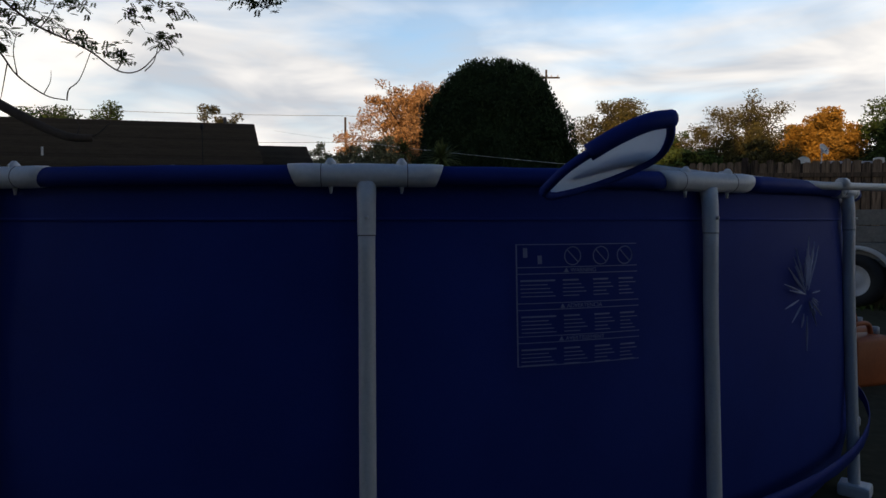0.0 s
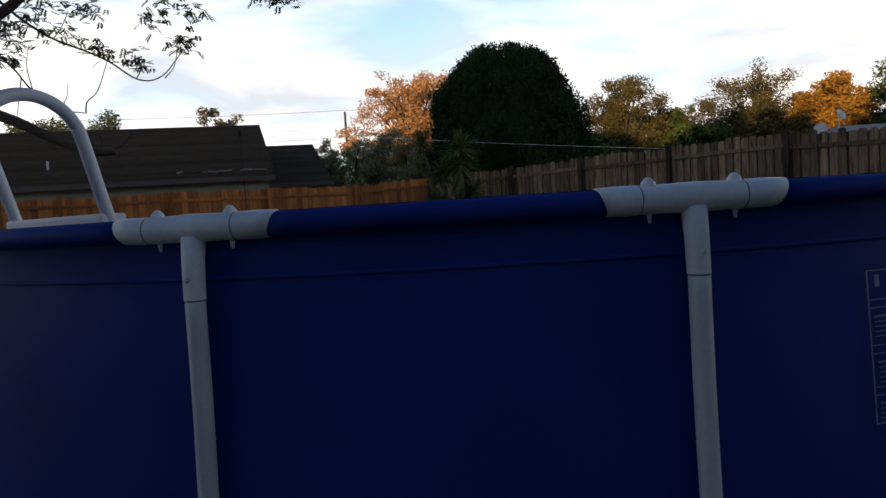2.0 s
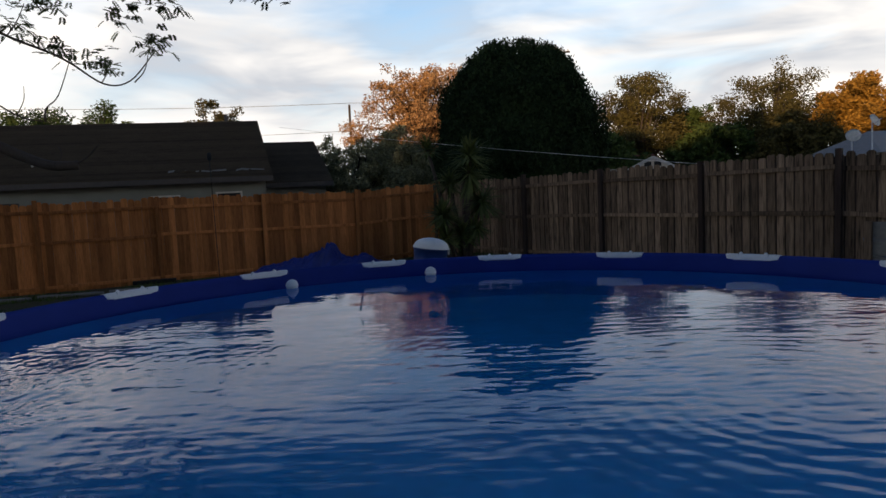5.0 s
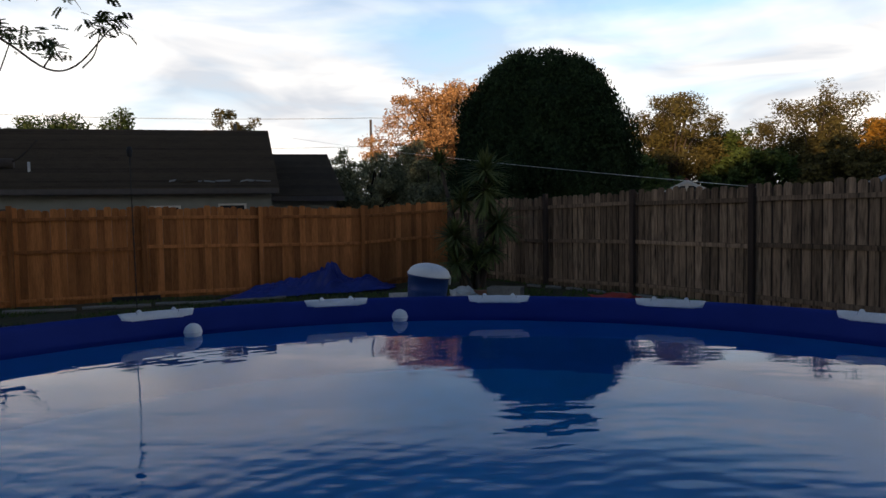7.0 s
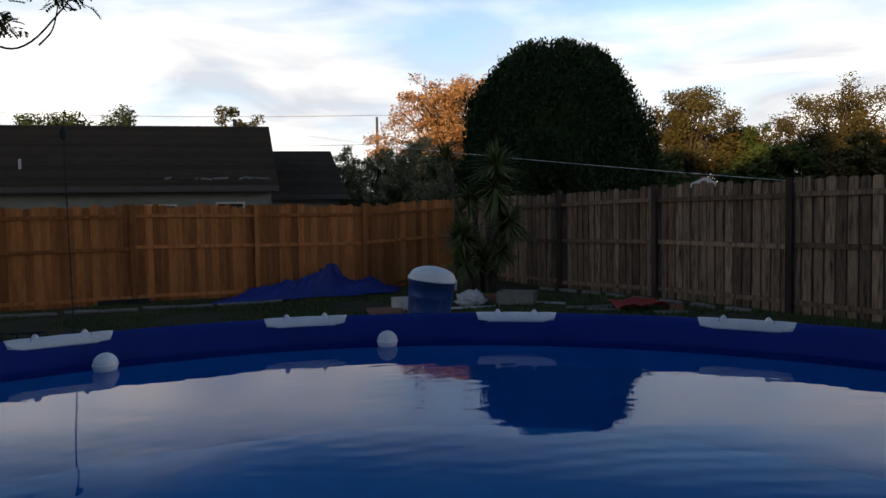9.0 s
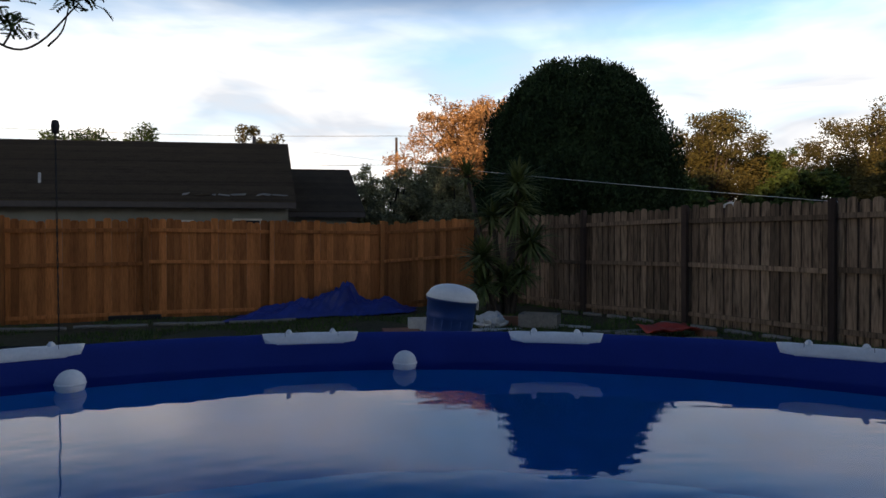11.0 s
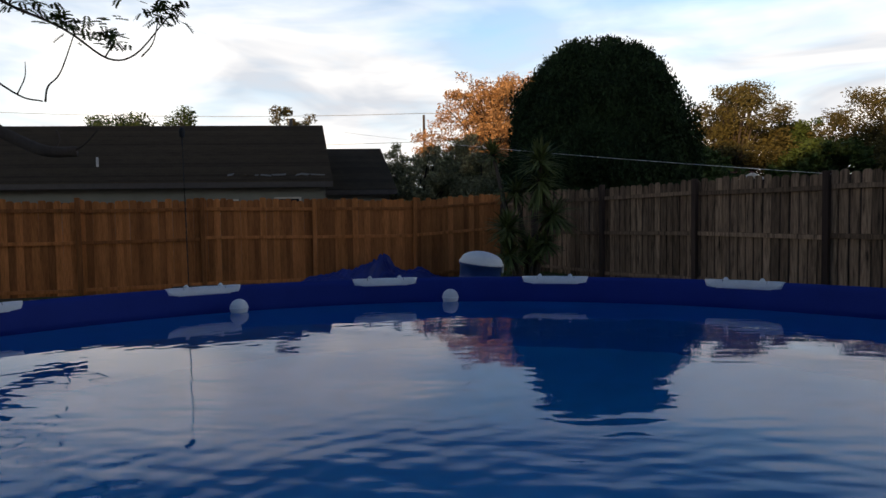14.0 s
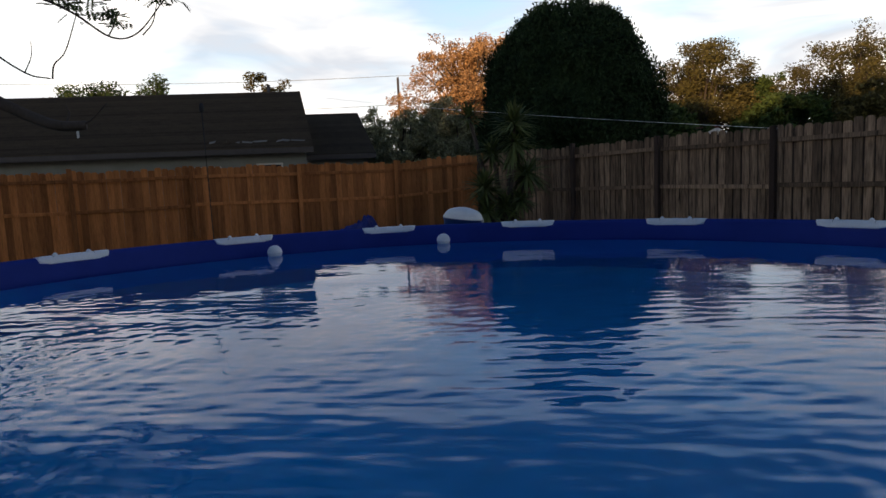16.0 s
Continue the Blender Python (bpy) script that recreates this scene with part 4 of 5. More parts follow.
    for x, z, r in clumps:
        for i in range(int(11 + 125 * r)):          # feathery leaves: a stalk with paired leaflets
            o = Vector(at((x + rnd.gauss(0, r * 0.75), z + rnd.gauss(0, r * 0.6)), rnd.gauss(0, r)))
            az, el = rnd.uniform(0, 2 * math.pi), rnd.uniform(-0.9, 0.5)
            d = Vector((math.cos(az) * math.cos(el), math.sin(az) * math.cos(el), math.sin(el)))
            sd = Vector((-math.sin(az), math.cos(az), 0))
            ln = rnd.uniform(0.07, 0.155)
            for q in range(5):
                b0 = o + d * ln * q / 5 - Vector((0, 0, 0.02 * (q / 5) ** 2))
                for sg in (-1, 1):
                    tip = b0 + (sd * sg + d * 0.6).normalized() * rnd.uniform(0.045, 0.07) - Vector((0, 0, 0.012))
                    m = (b0 + tip) / 2
                    wv = d * 0.018
                    k = len(vs)
                    vs += [b0, m + wv, tip, m - wv]
                    fs.append((k, k + 1, k + 2, k + 3))
    # the upper crown, above the limbs that reach over the pool
    cents = []
    while len(cents) < 150:
        u = Vector((rnd.uniform(-1, 1), rnd.uniform(-1, 1), rnd.uniform(-1, 1)))
        if u.length < 1 and noise.noise(u * 2.6 + Vector((4, 0, 9))) > -0.08:
            cents.append((3.2 + 3.2 * u.x, -1.6 + 3.4 * u.y, 7.6 + 2.0 * u.z))
    pieces = []
    for c in cents[::5]:
        pieces.append(tube(smooth_line([(1.7, 0.1, 5.2), ((1.7 + c[0]) / 2, c[1] * 0.4, 6.2), c], 3), [0.06 - 0.008 * i for i in range(7)], 6))
    mesh_ob("upper_limb", *join(pieces), M_BARK, t, True)
    q, fc = leaf_cloud(cents, 0.34, 26000, 0.07, 33, 0.3, 0.7)
    fast_mesh("upper_crown", q, fc, M_GREEN, t)
    mesh_ob("crown", vs, fs, M_GREEN, t, False)["kind"] = "stuff"


overhanging_tree()

# ---- pool ladder ----
def ladder():
    a = radians(241.5)
    l = thing("pool_ladder", "grey A-frame pool ladder straddling the pool wall", "ladder", (R * math.cos(a), R * math.sin(a), 0), 241.5)
    for side in (-0.21, 0.21):
        pts = [(0.50, side * 1.1, 0.02), (0.36, side * 1.05, 0.6), (0.19, side, 1.16)]
        pts += [(0.12 * math.cos(radians(q)), side, 1.40 + 0.12 * math.sin(radians(q))) for q in range(10, 171, 20)]
        pts += [(-0.19, side, 1.16), (-0.30, side * 1.03, 0.9), (-0.50, side * 1.1, 0.03)]
        tube_ob("side_rail", smooth_line(pts, 4), 0.0155, M_STEEL, l, 12)
        tube_ob("rubber_foot", [(0.50, side * 1.1, 0.0), (0.495, side * 1.1, 0.06)], 0.028, M_RUBBER, l, 10)
        tube_ob("rubber_foot", [(-0.50, side * 1.1, 0.02), (-0.495, side * 1.1, 0.08)], 0.028, M_RUBBER, l, 10)
    for z, r0 in ((0.32, 0.432), (0.62, 0.355), (0.92, 0.287), (1.23, 0.175)):
        part("outer_step", boxed((0.07, 0.44, 0.03), pose(r0, 0, z, 0, 0, 0), 0.008), M_STEEL, l)
    for z, r0 in ((0.35, -0.43), (0.65, -0.36), (0.95, -0.29), (1.23, -0.175)):
        part("inner_step", boxed((0.07, 0.44, 0.03), pose(r0, 0, z), 0.008), M_STEEL, l)


ladder()

# ---- floats ----
for x, y in ((-1.44, 2.09), (-0.38, 2.56)):
    fl = thing("float_ball", "white plastic float ball riding on the pool water", "float", (x, y, WATER + 0.022), group="floats")
    v, f = lathe([(0.0, -0.047)] + [(0.047 * math.cos(radians(q)), 0.047 * math.sin(radians(q))) for q in range(-75, 90, 15)] + [(0.0, 0.047)], 20)
    mesh_ob("ball", v, f, M_WHITE, fl, True)
    v, f = lathe([(0.0465, -0.004), (0.0485, -0.003), (0.0485, 0.003), (0.0465, 0.004)], 20)
    mesh_ob("seam", v, f, M_WHITE, fl, True)

# ---- skimmer on the near rim ----
def skimmer():
    s = thing("pool_skimmer", "blue-framed pool skimmer with white net and pole lying on the rim", "pool skimmer", (0.865, -2.69, 1.215), 47)
    # the net head leans over the rim: long axis, short axis and normal of its plane
    la, sa, na = Vector((0.92, 0.10, 0.37)), Vector((0.12, 0.87, -0.478)), Vector((-0.37, 0.484, 0.788))
    mid = Vector((0.86, -2.88, 1.218))
    back = pose(0.865, -2.69, 1.215, 0, 0, 47).inverted()

    def at(u, w, n=0.0):
        return back @ (mid + la * u * 0.70 + sa * w * 0.62 + na * n)

    out = ((-0.25, 0.02), (-0.17, -0.07), (-0.05, -0.125), (0.10, -0.135), (0.175, -0.11), (0.20, 0.0), (0.18, 0.10), (0.10, 0.13), (-0.06, 0.125), (-0.21, 0.08))
    pts = smooth_line([at(u, w) for u, w in out + out[:1]], 3)
    tube_ob("net_frame", pts, 0.011, M_VINYL, s, 8, "blue plastic rim")
    tube_ob("stiff_edge", smooth_line([at(u, w) for u, w in ((-0.10, -0.115), (0.0, -0.15), (0.10, -0.155), (0.185, -0.12))], 4), 0.020, M_VINYL, s, 10, "thick dark blue scoop edge")
    bm = bmesh.new()
    bm.faces.new([bm.verts.new(at(u * 0.97, w * 0.97)) for u, w in out])
    part("net", bm, M_NET, s, "white mesh net")
    tube_ob("socket", [at(-0.16, 0.02, 0.02), at(0.0, 0.05, 0.025), at(0.12, 0.10, 0.02), (0.10, 0.02, 0.02)], [0.014, 0.022, 0.022, 0.016], M_VINYL, s, 8, "dark blue handle socket")
    tube_ob("pole", [(0.10, 0.02, 0.02), (0.5, -0.10, 0.0), (1.05, -0.28, -0.012), (2.1, -0.62, 0.0)], 0.014, M_STEEL, s, 10, "aluminium pole")
    for u in (0.55, 1.15):
        tube_ob("clip", [(u, -0.10 - (u - 0.5) * 0.33, 0.0), (u + 0.03, -0.11 - (u - 0.5) * 0.33, 0.0)], 0.019, M_STEEL, s, 10)


skimmer()

# ---- printing on the pool wall ----
def on_wall(k, z, out=0.0025):
    """A pose on the outer wall at joint count k: x runs along the wall to the right, z up, -y outwards."""
    t = angle_of(k)
    r = R + 0.012 + out - 0.026 * max(0.0, (z - 0.8) / 0.3) + 0.004
    return pose(r * math.cos(t), r * math.sin(t), z, 0, 0, math.degrees(t) + 90)


def print_bar(name, k0, k1, z0, z1, parent=None):
    n = 8
    vs, fs = [], []
    for i in range(n + 1):
        for z in (z0, z1):
            vs.append(on_wall(k0 + (k1 - k0) * i / n, z).translation)
    fs = [(2 * i, 2 * i + 2, 2 * i + 3, 2 * i + 1) for i in range(n)]
    return mesh_ob(name, vs, fs, M_PRINT, parent or pool)


K0, K1 = 7.62, 7.26
label = new("warning_print")
label.parent = pool
label["label"] = "faded white printed warning panel"
for z in (1.018, 0.958, 0.941, 0.864, 0.847, 0.778, 0.761, 0.700):
    print_bar("print_line", K0, K1, z, z + 0.0022, label)
print_bar("print_line", K0, K0 - 0.004, 0.700, 1.020, label)
for zt in (0.932, 0.838, 0.752):
    for c, (u0, u1) in enumerate(((0.03, 0.30), (0.36, 0.55), (0.61, 0.78), (0.83, 0.98))):
        for r in range(5):
            z = zt - 0.010 - r * 0.0100
            u2 = u1 - (0.02 * ((r * 7 + c * 3) % 4))
            print_bar("print_line", K0 + (K1 - K0) * u0, K0 + (K1 - K0) * u2, z, z + (0.0045 if r == 0 else 0.0025), label)


def wall_text(text, k, z, size):
    cu = bpy.data.curves.new("warning_word", "FONT")
    cu.body, cu.size, cu.align_x, cu.align_y, cu.extrude = text, size, "CENTER", "CENTER", 0.0004
    tmp = bpy.data.objects.new("tmp", cu)
    scene.collection.objects.link(tmp)
    dg = bpy.context.evaluated_depsgraph_get()
    me = bpy.data.meshes.new_from_object(tmp.evaluated_get(dg))
    bpy.data.objects.remove(tmp)
    me.materials.clear()
    me.materials.append(M_PRINT)
    ob = new("warning_word", me)
    ob.parent = label
    ob.matrix_basis = on_wall(k, z, 0.005) @ pose(0, 0, 0, 90)


wall_text("\u25b2 WARNING", 7.44, 0.950, 0.016)
wall_text("\u25b2 ADVERTENCIA", 7.44, 0.856, 0.016)
wall_text("\u25b2 AVERTISSEMENT", 7.44, 0.770, 0.016)
for k in (7.46, 7.375, 7.30):                    # three round prohibition signs
    m = on_wall(k, 0.988, 0.004)
    ring = [m @ Vector((0.024 * math.cos(q), 0, 0.024 * math.sin(q))) for q in [2 * math.pi * i / 20 for i in range(21)]]
    v1 = tube(ring, 0.0016, 5)
    v2 = tube([m @ Vector((-0.017, 0, 0.017)), m @ Vector((0.017, 0, -0.017))], 0.0016, 5)
    mesh_ob("round_sign", *join([v1, v2]), M_PRINT, label)
print_bar("pictogram", 7.60, 7.588, 0.985, 1.010, label)
print_bar("pictogram", 7.56, 7.548, 0.968, 0.990, label)
splash = new("splash_print")
splash.parent = pool
splash["label"] = "faded white splash-shaped decoration"
rnd = random.Random(17)
for i in range(34):
    a = rnd.gauss(math.pi / 2, 0.65) if i % 3 else rnd.uniform(math.pi, 2 * math.pi)
    l0, l1 = rnd.uniform(0.01, 0.09), rnd.uniform(0.09, 0.20)
    m = on_wall(6.47, 0.83, 0.003)
    p = [m @ Vector((math.cos(a) * l * 0.85, 0.002 * (l / 0.16) ** 2 * abs(math.cos(a)), math.sin(a) * l)) for l in (l0, (l0 + l1) / 2, l1)]
    mesh_ob("print_stroke", *tube(p, [0.0020, 0.0034, 0.0012], 6), M_SPLASH, splash)

# ---- bin, tarp and yard clutter ----
def trash_bin():
    x, y = -0.59, 6.55
    b = thing("trash_bin", "navy blue plastic bin with a grey-white dome lid standing askew", "bin", (x, y, ground_z(x, y) - 0.01))
    b.rotation_euler = (radians(1), radians(6), radians(8))
    b.scale = (0.93, 0.93, 0.96)
    v, f = lathe([(0.0, 0.01), (0.20, 0.01), (0.215, 0.03), (0.232, 0.3), (0.238, 0.31), (0.236, 0.34), (0.25, 0.60), (0.256, 0.61), (0.254, 0.64), (0.262, 0.78), (0.268, 0.79), (0.266, 0.82), (0.272, 0.96), (0.285, 0.965), (0.288, 1.0), (0.275, 1.0), (0.262, 0.97)], 40)
    mesh_ob("body", v, f, M_BIN, b, True)
    for k in range(16):
        t = 2 * math.pi * k / 16
        tube_ob("rib", [(0.222 * math.cos(t), 0.222 * math.sin(t), 0.08), (0.264 * math.cos(t), 0.264 * math.sin(t), 0.92)], 0.006, M_BIN, b, 6)
    v, f = lathe([(0.290, 0.985), (0.294, 1.0), (0.28, 1.02)] + [(0.272 * math.cos(radians(q)), 1.02 + 0.125 * math.sin(radians(q))) for q in range(8, 90, 9)] + [(0.0, 1.147)], 40)
    lid = mesh_ob("dome_lid", v, f, M_WHITE, b, True, "grey-white dome lid")
    lid.matrix_basis = pose(0, 0, 1.0, 0, 1.5, 0) @ pose(0.003, 0, -1.0)
    for t in (-20, 15):
        c = radians(t)
        part("lid_clip", boxed((0.02, 0.03, 0.10), pose(0.296 * math.cos(c), 0.296 * math.sin(c), 0.95, 0, 0, t), 0.005), M_DIRTWHITE, b)


trash_bin()


def tarp():
    nx, ny = 120, 60
    vs = []
    for j in range(ny + 1):
        for i in range(nx + 1):
            u, w = i / nx, j / ny
            x = -5.45 + 3.55 * u + 0.16 * noise.noise(Vector((u * 3, w * 2, 5)))
            y = 12.75 + 0.49 * (x + 3.6) + 1.05 * w + 0.2 * noise.noise(Vector((u * 4, w * 3, 8)))
            edge = min(1.0, 6 * min(u, 1 - u), 5 * min(w, 1 - w))
            hump = 0.27 * math.exp(-((u - 0.60) / 0.07) ** 2) + 0.18 * math.exp(-((u - 0.47) / 0.22) ** 2) + 0.13 * math.exp(-((u - 0.85) / 0.1) ** 2) + 0.07
            bend = 0.35 * noise.noise(Vector((u * 5, w * 4, 12)))
            fold = 1.1 * (1 - 3 * abs(noise.noise(Vector((u * 7 + w * 3 + bend, w * 4, 1))))) + 0.55 * (1 - 3 * abs(noise.noise(Vector((u * 17 - w * 7 + bend, w * 9, 7)))))
            z = max(0.2, 0.80 + 0.36 * fold) * hump * edge * (0.65 + 0.5 * math.sin(math.pi * w)) + 0.12 * edge * abs(noise.noise(Vector((u * 9, w * 5, 1)))) + 0.022 * (1 - 3 * abs(noise.noise(Vector((u * 26, w * 14, 3)))))
            vs.append((x, y, ground_z(x, y) + 0.025 + max(0.0, z)))
    fs = [(j * (nx + 1) + i, j * (nx + 1) + i + 1, (j + 1) * (nx + 1) + i + 1, (j + 1) * (nx + 1) + i) for j in range(ny) for i in range(nx)]
    t = mesh_ob("tarp", vs, fs, M_TARP, None, True)
    sd = t.modifiers.new("thickness", "SOLIDIFY")
    sd.thickness = 0.006
    tagged(t, "crumpled blue tarp heaped on the grass by the cedar fence", "tarp")


tarp()


def simple(name, label, category, size, at, rot=(0, 0, 0), material=None, bevel=0.01, lift=None):
    """A small block-like thing resting on the ground: a shell with an inset top so that it reads as a real object."""
    bm = boxed(size, None, bevel)
    ob = part(name, bm, material)
    z = ground_z(*at) + (size[2] / 2 if lift is None else lift)
    ob.matrix_world = pose(at[0], at[1], z, *rot)
    tagged(ob, label, category)
    return ob


def open_tray(name, label, category, size, at, rot, material):
    """An open box with thin walls."""
    w, d, h = size
    t = thing(name, label, category, (at[0], at[1], ground_z(*at) + 0.005), rot)
    part("base", boxed((w, d, 0.015), pose(0, 0, 0.0075), 0.003), material, t)
    for sx, sy, px, py in ((w, 0.018, 0, d / 2), (w, 0.018, 0, -d / 2), (0.018, d - 0.04, w / 2 - 0.01, 0), (0.018, d - 0.04, -w / 2 + 0.01, 0)):
        part("side", boxed((sx, sy, h), pose(px, py, h / 2 + 0.015), 0.003), material, t)


open_tray("wooden_crate", "white open crate lying on the grass", "crate", (0.40, 0.30, 0.20), (-1.35, 10.7), 12, M_DIRTWHITE)
open_tray("grey_tray", "grey plastic tray on the ground beside rubble", "tray", (0.62, 0.40, 0.20), (0.65, 10.35), -14, M_TRAILER)
simple("terracotta_slab", "flat terracotta slab lying on the grass", "slab", (0.6, 0.5, 0.06), (-1.6, 10.35), (4, 0, 20), M_CLAY)
simple("terracotta_slab", "flat terracotta slab leaning on rubble", "slab", (0.45, 0.10, 0.16), (0.13, 10.6), (0, 0, 6), M_CLAY)
simple("terracotta_slab", "broken terracotta slab lying on the soil", "slab", (0.55, 0.45, 0.07), (0.2, 11.15), (0, 2, -10), M_CLAY)
simple("plank", "pale weathered plank lying on the ground", "plank", (0.9, 0.12, 0.03), (-0.1, 10.15), (0, 0, 14), M_DIRTWHITE, 0.004)
simple("plank", "pale weathered plank lying on the ground", "plank", (0.6, 0.10, 0.03), (1.15, 10.25), (0, 0, -24), M_DIRTWHITE, 0.004)
for px_, py_, ln, rz in ((1.75, 9.75, 0.75, 12), (1.95, 9.5, 0.5, -8), (2.05, 9.95, 0.62, 30), (2.9, 9.3, 0.5, 8)):
    simple("plank", "pale weathered plank lying beside the red sheet", "plank", (ln, 0.10, 0.035), (px_, py_), (0, 1, rz), M_TRAILER, 0.004)
simple("terracotta_slab", "broken terracotta slab lying by the red sheet", "slab", (0.24, 0.2, 0.09), (3.02, 9.6), (0, 3, 15), M_CLAY)
simple("dark_board", "dark plank lying along the cedar fence", "plank", (0.95, 0.16, 0.09), (-7.3, 12.1), (0, 0, 21), M_DARK, 0.006)


def crumpled_sack():
    bm = bmesh.new()
    bmesh.ops.create_icosphere(bm, subdivisions=3, radius=1.0)
    for v in bm.verts:
        c = v.co.copy()
        k = 1 + 0.45 * noise.noise(c * 2.3) + 0.2 * noise.noise(c * 6)
        v.co = Vector((c.x * 0.26 * k, c.y * 0.2 * k, max(0.0, (c.z + 0.6) * 0.15 * k)))
    ob = part("crumpled_sack", bm, M_DIRTWHITE, None, "", False)
    ob.matrix_world = pose(-0.12, 10.5, ground_z(-0.12, 10.5), 0, 0, 25)
    tagged(ob, "crumpled dirty white sack lying on the grass", "sack")


crumpled_sack()


def red_sled():
    vs, fs = [], []
    n, m = 16, 8
    for i in range(n + 1):
        for j in range(m + 1):
            u, w = i / n, j / m * 2 - 1
            z = 0.045 + 0.05 * abs(w) + 0.05 * math.sin(5 * u + 2 * w) ** 2 + 0.05 * abs(noise.noise(Vector((u * 6, w * 4, 0))))
            vs.append((u * 0.85 - 0.42, w * 0.26 * (1 - 0.25 * u), z))
    fs = [(i * (m + 1) + j, (i + 1) * (m + 1) + j, (i + 1) * (m + 1) + j + 1, i * (m + 1) + j + 1) for i in range(n) for j in range(m)]
    ob = mesh_ob("red_plastic_sheet", vs, fs, M_RUST, None, True)
    ob.matrix_world = pose(2.5, 9.55, ground_z(2.5, 9.55) + 0.02, 4, 0, 24)
    ob.modifiers.new("thickness", "SOLIDIFY").thickness = 0.012
    tagged(ob, "bent red plastic sheet lying by the weathered fence", "plastic sheet")


red_sled()
# pale log edging along the cedar fence and the weathered fence
rnd = random.Random(77)
for i in range(9):
    x0 = -9.6 + i * 0.62
    y0 = 11.0 + 0.42 * (x0 + 7.2) + (0.1 if i % 2 else 0)
    pts = [(x0 + 0.6 * q / 4, y0 + 0.2 * q / 4 + rnd.uniform(-.02, .02), 0) for q in range(5)]
    pts = [(x, y, ground_z(x, y) + 0.035) for x, y, _ in pts]
    lg = tube_ob("edging_log", pts, [0.035, 0.04, 0.038, 0.04, 0.034], M_TRAILER, None, 8)
    tagged(lg, "pale weathered edging log along the grass", "log", "edging logs")
for i in range(8):
    u = i / 8
    x0, y0 = 1.25 + 2.9 * u, 12.7 - 3.6 * u
    pts = [(x0 + 0.26 * q / 3, y0 - 0.34 * q / 3 + rnd.uniform(-.02, .02), 0) for q in range(4)]
    pts = [(x, y, ground_z(x, y) + 0.03) for x, y, _ in pts]
    lg = tube_ob("edging_log", pts, [0.03, 0.038, 0.036, 0.03], M_TRAILER, None, 8)
    tagged(lg, "pale weathered edging log along the grass", "log", "edging logs")

# ---- fuel cans and trailer beside the pool ----
def fuel_can(at, rz):
    c = thing("fuel_can", "orange plastic fuel can standing on the grass beside the pool", "fuel can", (*at, ground_z(*at)), rz, "fuel cans")
    part("body", boxed((0.33, 0.19, 0.34), pose(0, 0, 0.17), 0.035), M_CAN, c, smooth=True)
    tube_ob("handle", smooth_line([(-0.11, 0, 0.33), (-0.08, 0, 0.40), (0.06, 0, 0.41), (0.10, 0, 0.33)], 4), 0.016, M_CAN, c, 8)
    tube_ob("cap", [(0.13, 0, 0.33), (0.13, 0, 0.385)], 0.03, M_DIRTWHITE, c, 12, "pale screw cap")


fuel_can((3.26, -0.12), 20)
fuel_can((3.42, 0.24), 35)


def trailer():
    d = math.degrees(math.atan2(-2.02, 1.36))
    t = thing("utility_trailer", "old grey plank-sided utility trailer parked beside the weathered fence", "trailer", (6.1, 4.3, ground_z(6.1, 4.3)), d)
    part("bed", boxed((3.0, 1.5, 0.08), pose(0.3, 0, 0.55), 0.01), M_TRAILER, t)
    for side in (-0.76, 0.76):
        for i, z in enumerate((0.70, 0.91, 1.12)):
            part("side_plank", boxed((3.0, 0.035, 0.19), pose(0.3, side, z), 0.006), M_TRAILER, t)
        for x in (-1.15, -0.2, 0.8, 1.75):
            part("stake", boxed((0.08, 0.05, 0.75), pose(x, side * 1.04, 0.85), 0.006), M_GREYWOOD, t)
    for z in (0.70, 0.91):
        part("tailgate_plank", boxed((0.035, 1.46, 0.19), pose(-1.19, 0, z), 0.006), M_TRAILER, t)
    for side in (-0.80, 0.80):
        w = thing("wheel", "", "", (0, 0, 0))
        w.parent = t
        w.matrix_basis = pose(0.35, side, 0.33, 90, 0, 0)
        v, f = lathe([(0.20, -0.09), (0.30, -0.10), (0.33, -0.06), (0.33, 0.06), (0.30, 0.10), (0.20, 0.09), (0.20, -0.09)], 32)
        mesh_ob("tyre", v, f, M_RUBBER, w, True)
        v, f = lathe([(0.0, 0.06), (0.05, 0.07), (0.09, 0.03), (0.15, 0.05), (0.19, 0.075), (0.205, 0.08), (0.205, -0.08), (0.15, -0.05), (0.0, -0.05)], 24)
        mesh_ob("rim", v, f, M_STEEL, w, True)
        arcp = [(0.35 + 0.42 * math.cos(radians(q)), side * 1.03, 0.38 + 0.36 * math.sin(radians(q))) for q in range(0, 181, 12)]
        tube_ob("fender", arcp, 0.03, M_STEEL, t, 8, "curved steel fender edge")
    tube_ob("axle", [(0.35, -0.8, 0.33), (0.35, 0.8, 0.33)], 0.03, M_RUBBER, t, 8)
    tube_ob("drawbar", [(1.8, 0, 0.5), (3.0, 0, 0.42)], 0.04, M_RUBBER, t, 8)
    part("jockey_prop", boxed((0.06, 0.06, 0.42), pose(2.9, 0, 0.21), 0.005), M_RUBBER, t)


trailer()

# ---- behind the camera, unseen: house and tall trees added to close and shade the yard ----
gable_house("rear_house", "plain unseen house added behind the pool yard to block light", (11.0, -15.0), 0.0, 24.0, 7.0, 2.7, 5.2, 0.5, M_ROOF, M_STUCCO)
# row tall enough to keep the low sun off everything but far treetops
for i in range(11):
    tree("sun_blocking_tree", "tall dense unseen tree added behind the yard to block the sun", (-37 + i * 5.2, -23.5 - (i % 2) * 1.5), 14.6 + (i * 7 % 3) * 0.5, 4.3, M_GREEN, 12000, 0.42, 50 + i, 0.06, 90, 0.4, group="shade trees", tight=0.125)

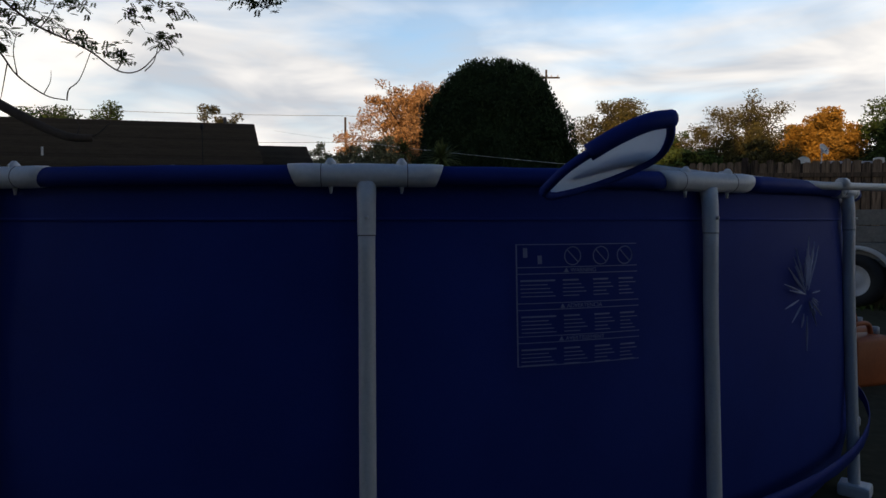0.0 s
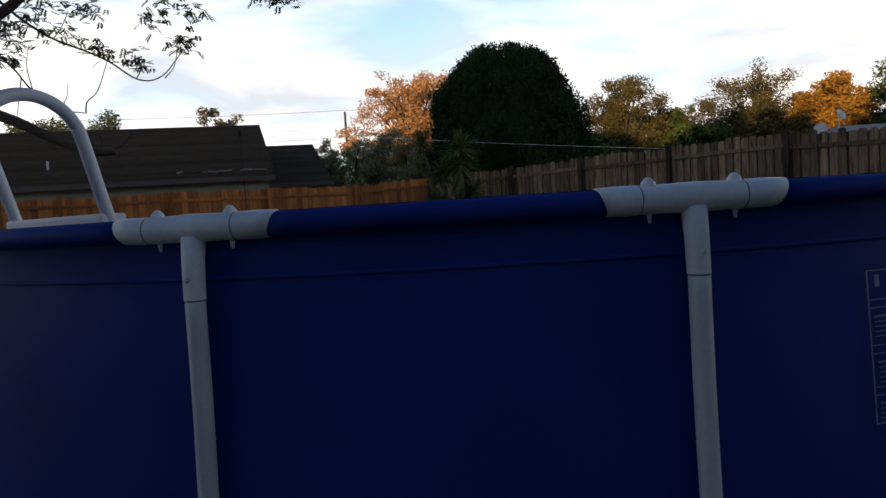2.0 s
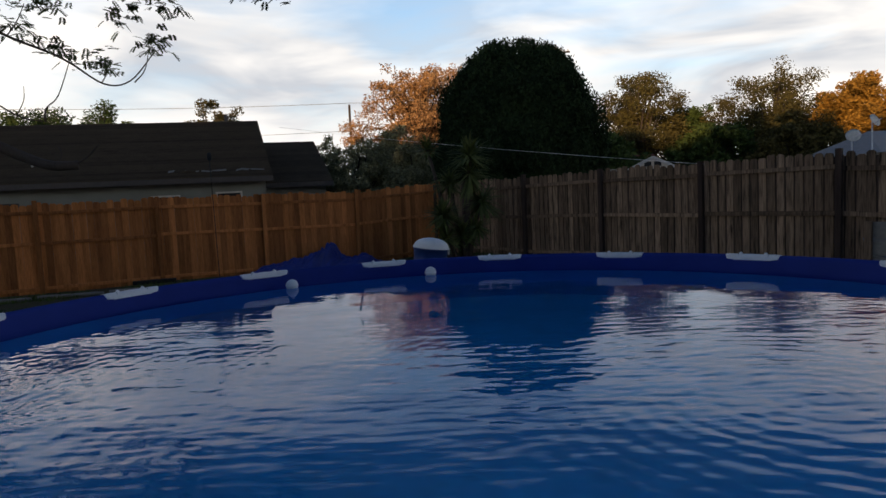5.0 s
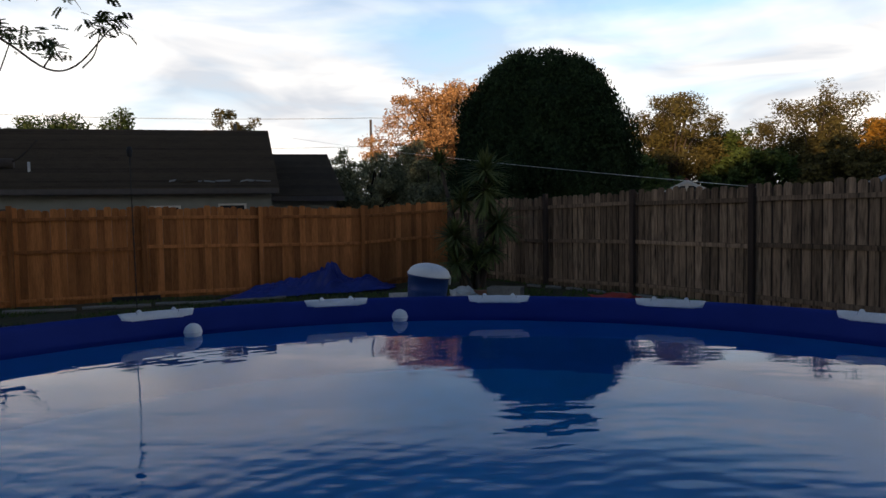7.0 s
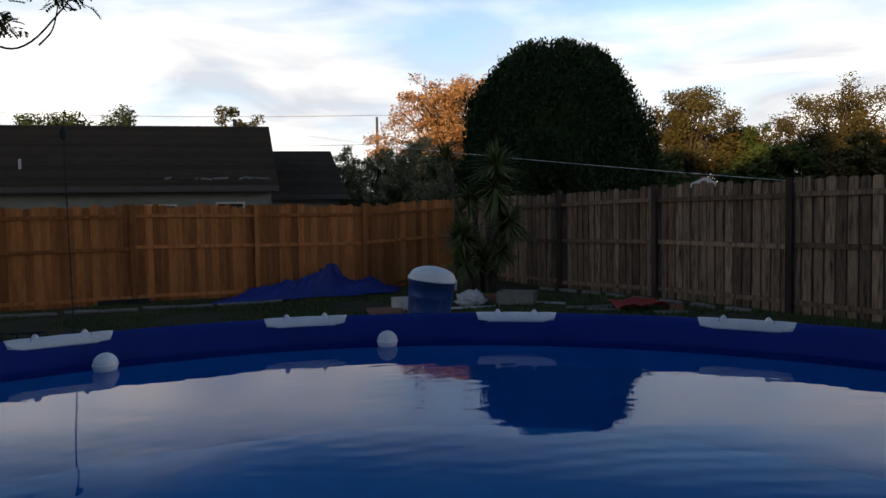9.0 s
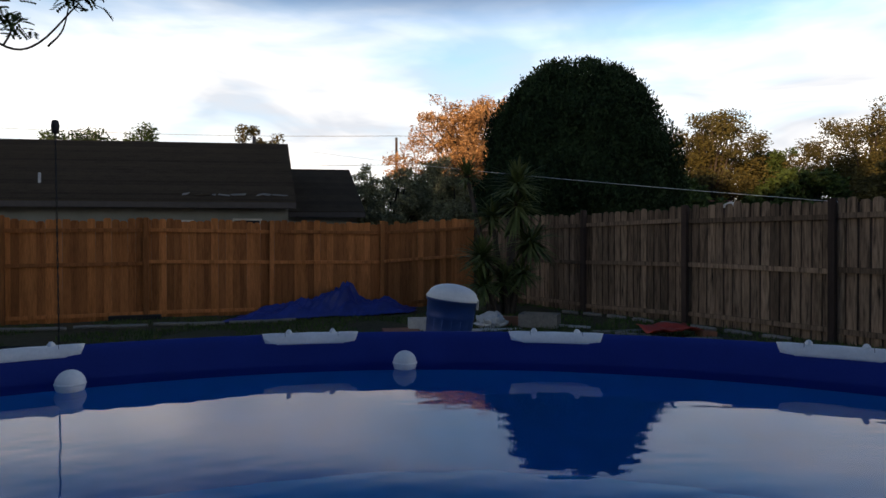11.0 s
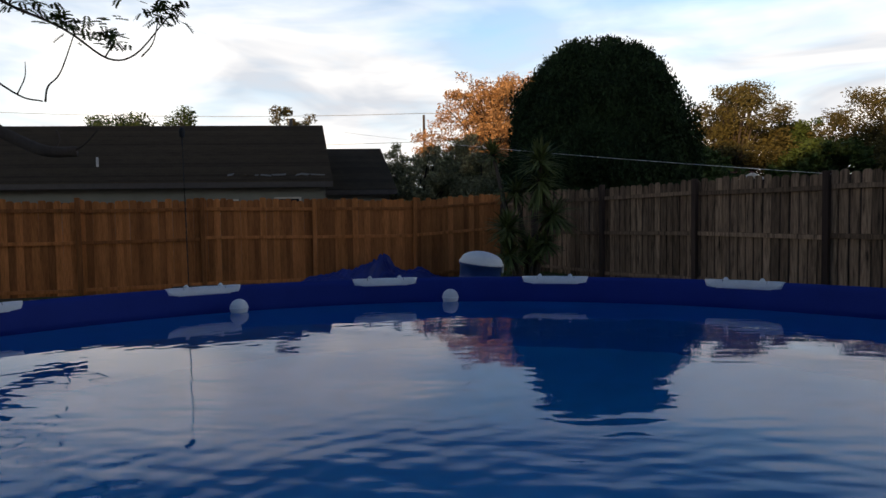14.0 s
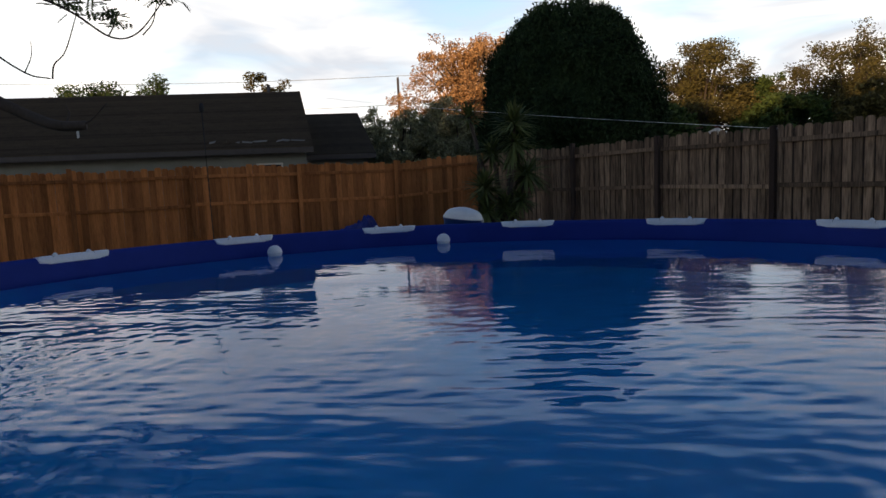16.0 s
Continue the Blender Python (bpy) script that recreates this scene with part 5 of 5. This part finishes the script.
# ---- grass ----
def grass():
    rng = np.random.default_rng(3)
    n = 70000
    x = rng.uniform(-10, 6, n)
    y = rng.uniform(3.2, 14.8, n)
    keep = (y < 15.6 + 0.49 * x) & (y < 14.9 - 1.266 * x) & (x * x + y * y > 9.3)
    keep &= np.array([noise.noise(Vector((a * 0.7, b * 0.7, 3))) > -0.12 for a, b in zip(x, y)])
    x, y = x[keep], y[keep]
    z = np.array([ground_z(a, b) for a, b in zip(x, y)])
    m = len(x)
    az = rng.uniform(0, 2 * np.pi, m)
    h, w = rng.uniform(0.03, 0.09, m), rng.uniform(0.006, 0.012, m)
    lx, ly = rng.normal(0, 0.025, m), rng.normal(0, 0.025, m)
    q = np.stack([np.stack([x - w * np.cos(az), y - w * np.sin(az), z - 0.005], 1), np.stack([x + w * np.cos(az), y + w * np.sin(az), z - 0.005], 1), np.stack([x + lx, y + ly, z + h], 1)], 1).reshape(-1, 3)
    f = np.arange(m)[:, None] * 3 + np.array([[0, 1, 2]])
    g = fast_mesh("grass", q, f, M_GRASS)
    tagged(g, "short patchy grass blades on the lawn", "grass", kind="stuff")


grass()


# ---- small fittings on the right-hand rim ----
t = angle_of(3.47)
clip = thing("rim_clip", "white plastic clip sitting on the blue pool rim", "clip", (R * math.cos(t), R * math.sin(t), RIM), math.degrees(t))
v, f = tube([(R * math.cos(q) - R, R * math.sin(q), 0) for q in (-0.022, -0.014, 0.0, 0.014, 0.022)], [0.026, 0.0295, 0.030, 0.0295, 0.026], 14)
mesh_ob("saddle", v, f, M_WHITE, clip, True)
part("tab", boxed((0.012, 0.06, 0.07), pose(-0.030, 0, -0.035), 0.004), M_WHITE, clip)
intake = thing("floating_tray", "grey plastic tray floating on the water by the rim", "pool fitting", (2.50, 0.30, WATER + 0.004), 8)
part("body", boxed((0.10, 0.16, 0.022), pose(0, 0, 0.004), 0.008), M_STEEL, intake)
part("inner_tray", boxed((0.07, 0.12, 0.006), pose(0, 0, 0.018), 0.002), M_TRAILER, intake)


def wire_grate():
    g = thing("black_wire_grate", "low black metal wire grate lying on the grass", "grate", (-6.1, 6.9, ground_z(-6.1, 6.9)), 12)
    for y in (-0.25, 0.25):
        for z in (0.05, 0.30):
            tube_ob("rail", [(-0.7, y, z), (0.7, y, z)], 0.018, M_RUBBER, g, 6)
        for i in range(9):
            x = -0.68 + 1.36 * i / 8
            tube_ob("bar", [(x, y, 0.0), (x, y, 0.30)], 0.012, M_RUBBER, g, 6)
    for x in (-0.7, -0.25, 0.25, 0.7):
        tube_ob("cross_bar", [(x, -0.25, 0.30), (x, 0.25, 0.30)], 0.014, M_RUBBER, g, 6)


wire_grate()


def plastic_bag():
    bm = bmesh.new()
    bmesh.ops.create_icosphere(bm, subdivisions=4, radius=1.0)
    for v in bm.verts:
        c = v.co.copy()
        k = 1 + 0.35 * noise.noise(c * 2.1 + Vector((3, 1, 0))) + 0.25 * abs(noise.noise(c * 5.5))
        v.co = Vector((c.x * 0.24 * k, c.y * 0.24 * k, max(0.0, (c.z + 0.75) * 0.27 * k)))
    ob = part("plastic_bag", bm, M_BAG)
    ob.matrix_world = pose(5.37, 5.22, ground_z(6.1, 4.3) + 0.59, 0, 0, 25)
    tagged(ob, "crumpled blue-grey plastic bag on the trailer bed", "bag")


M_BAG = mat("blue_grey_film", (0.16, 0.20, 0.26), 0.35, var=0.3, scale=9, fine=40, bump=0.3)
plastic_bag()
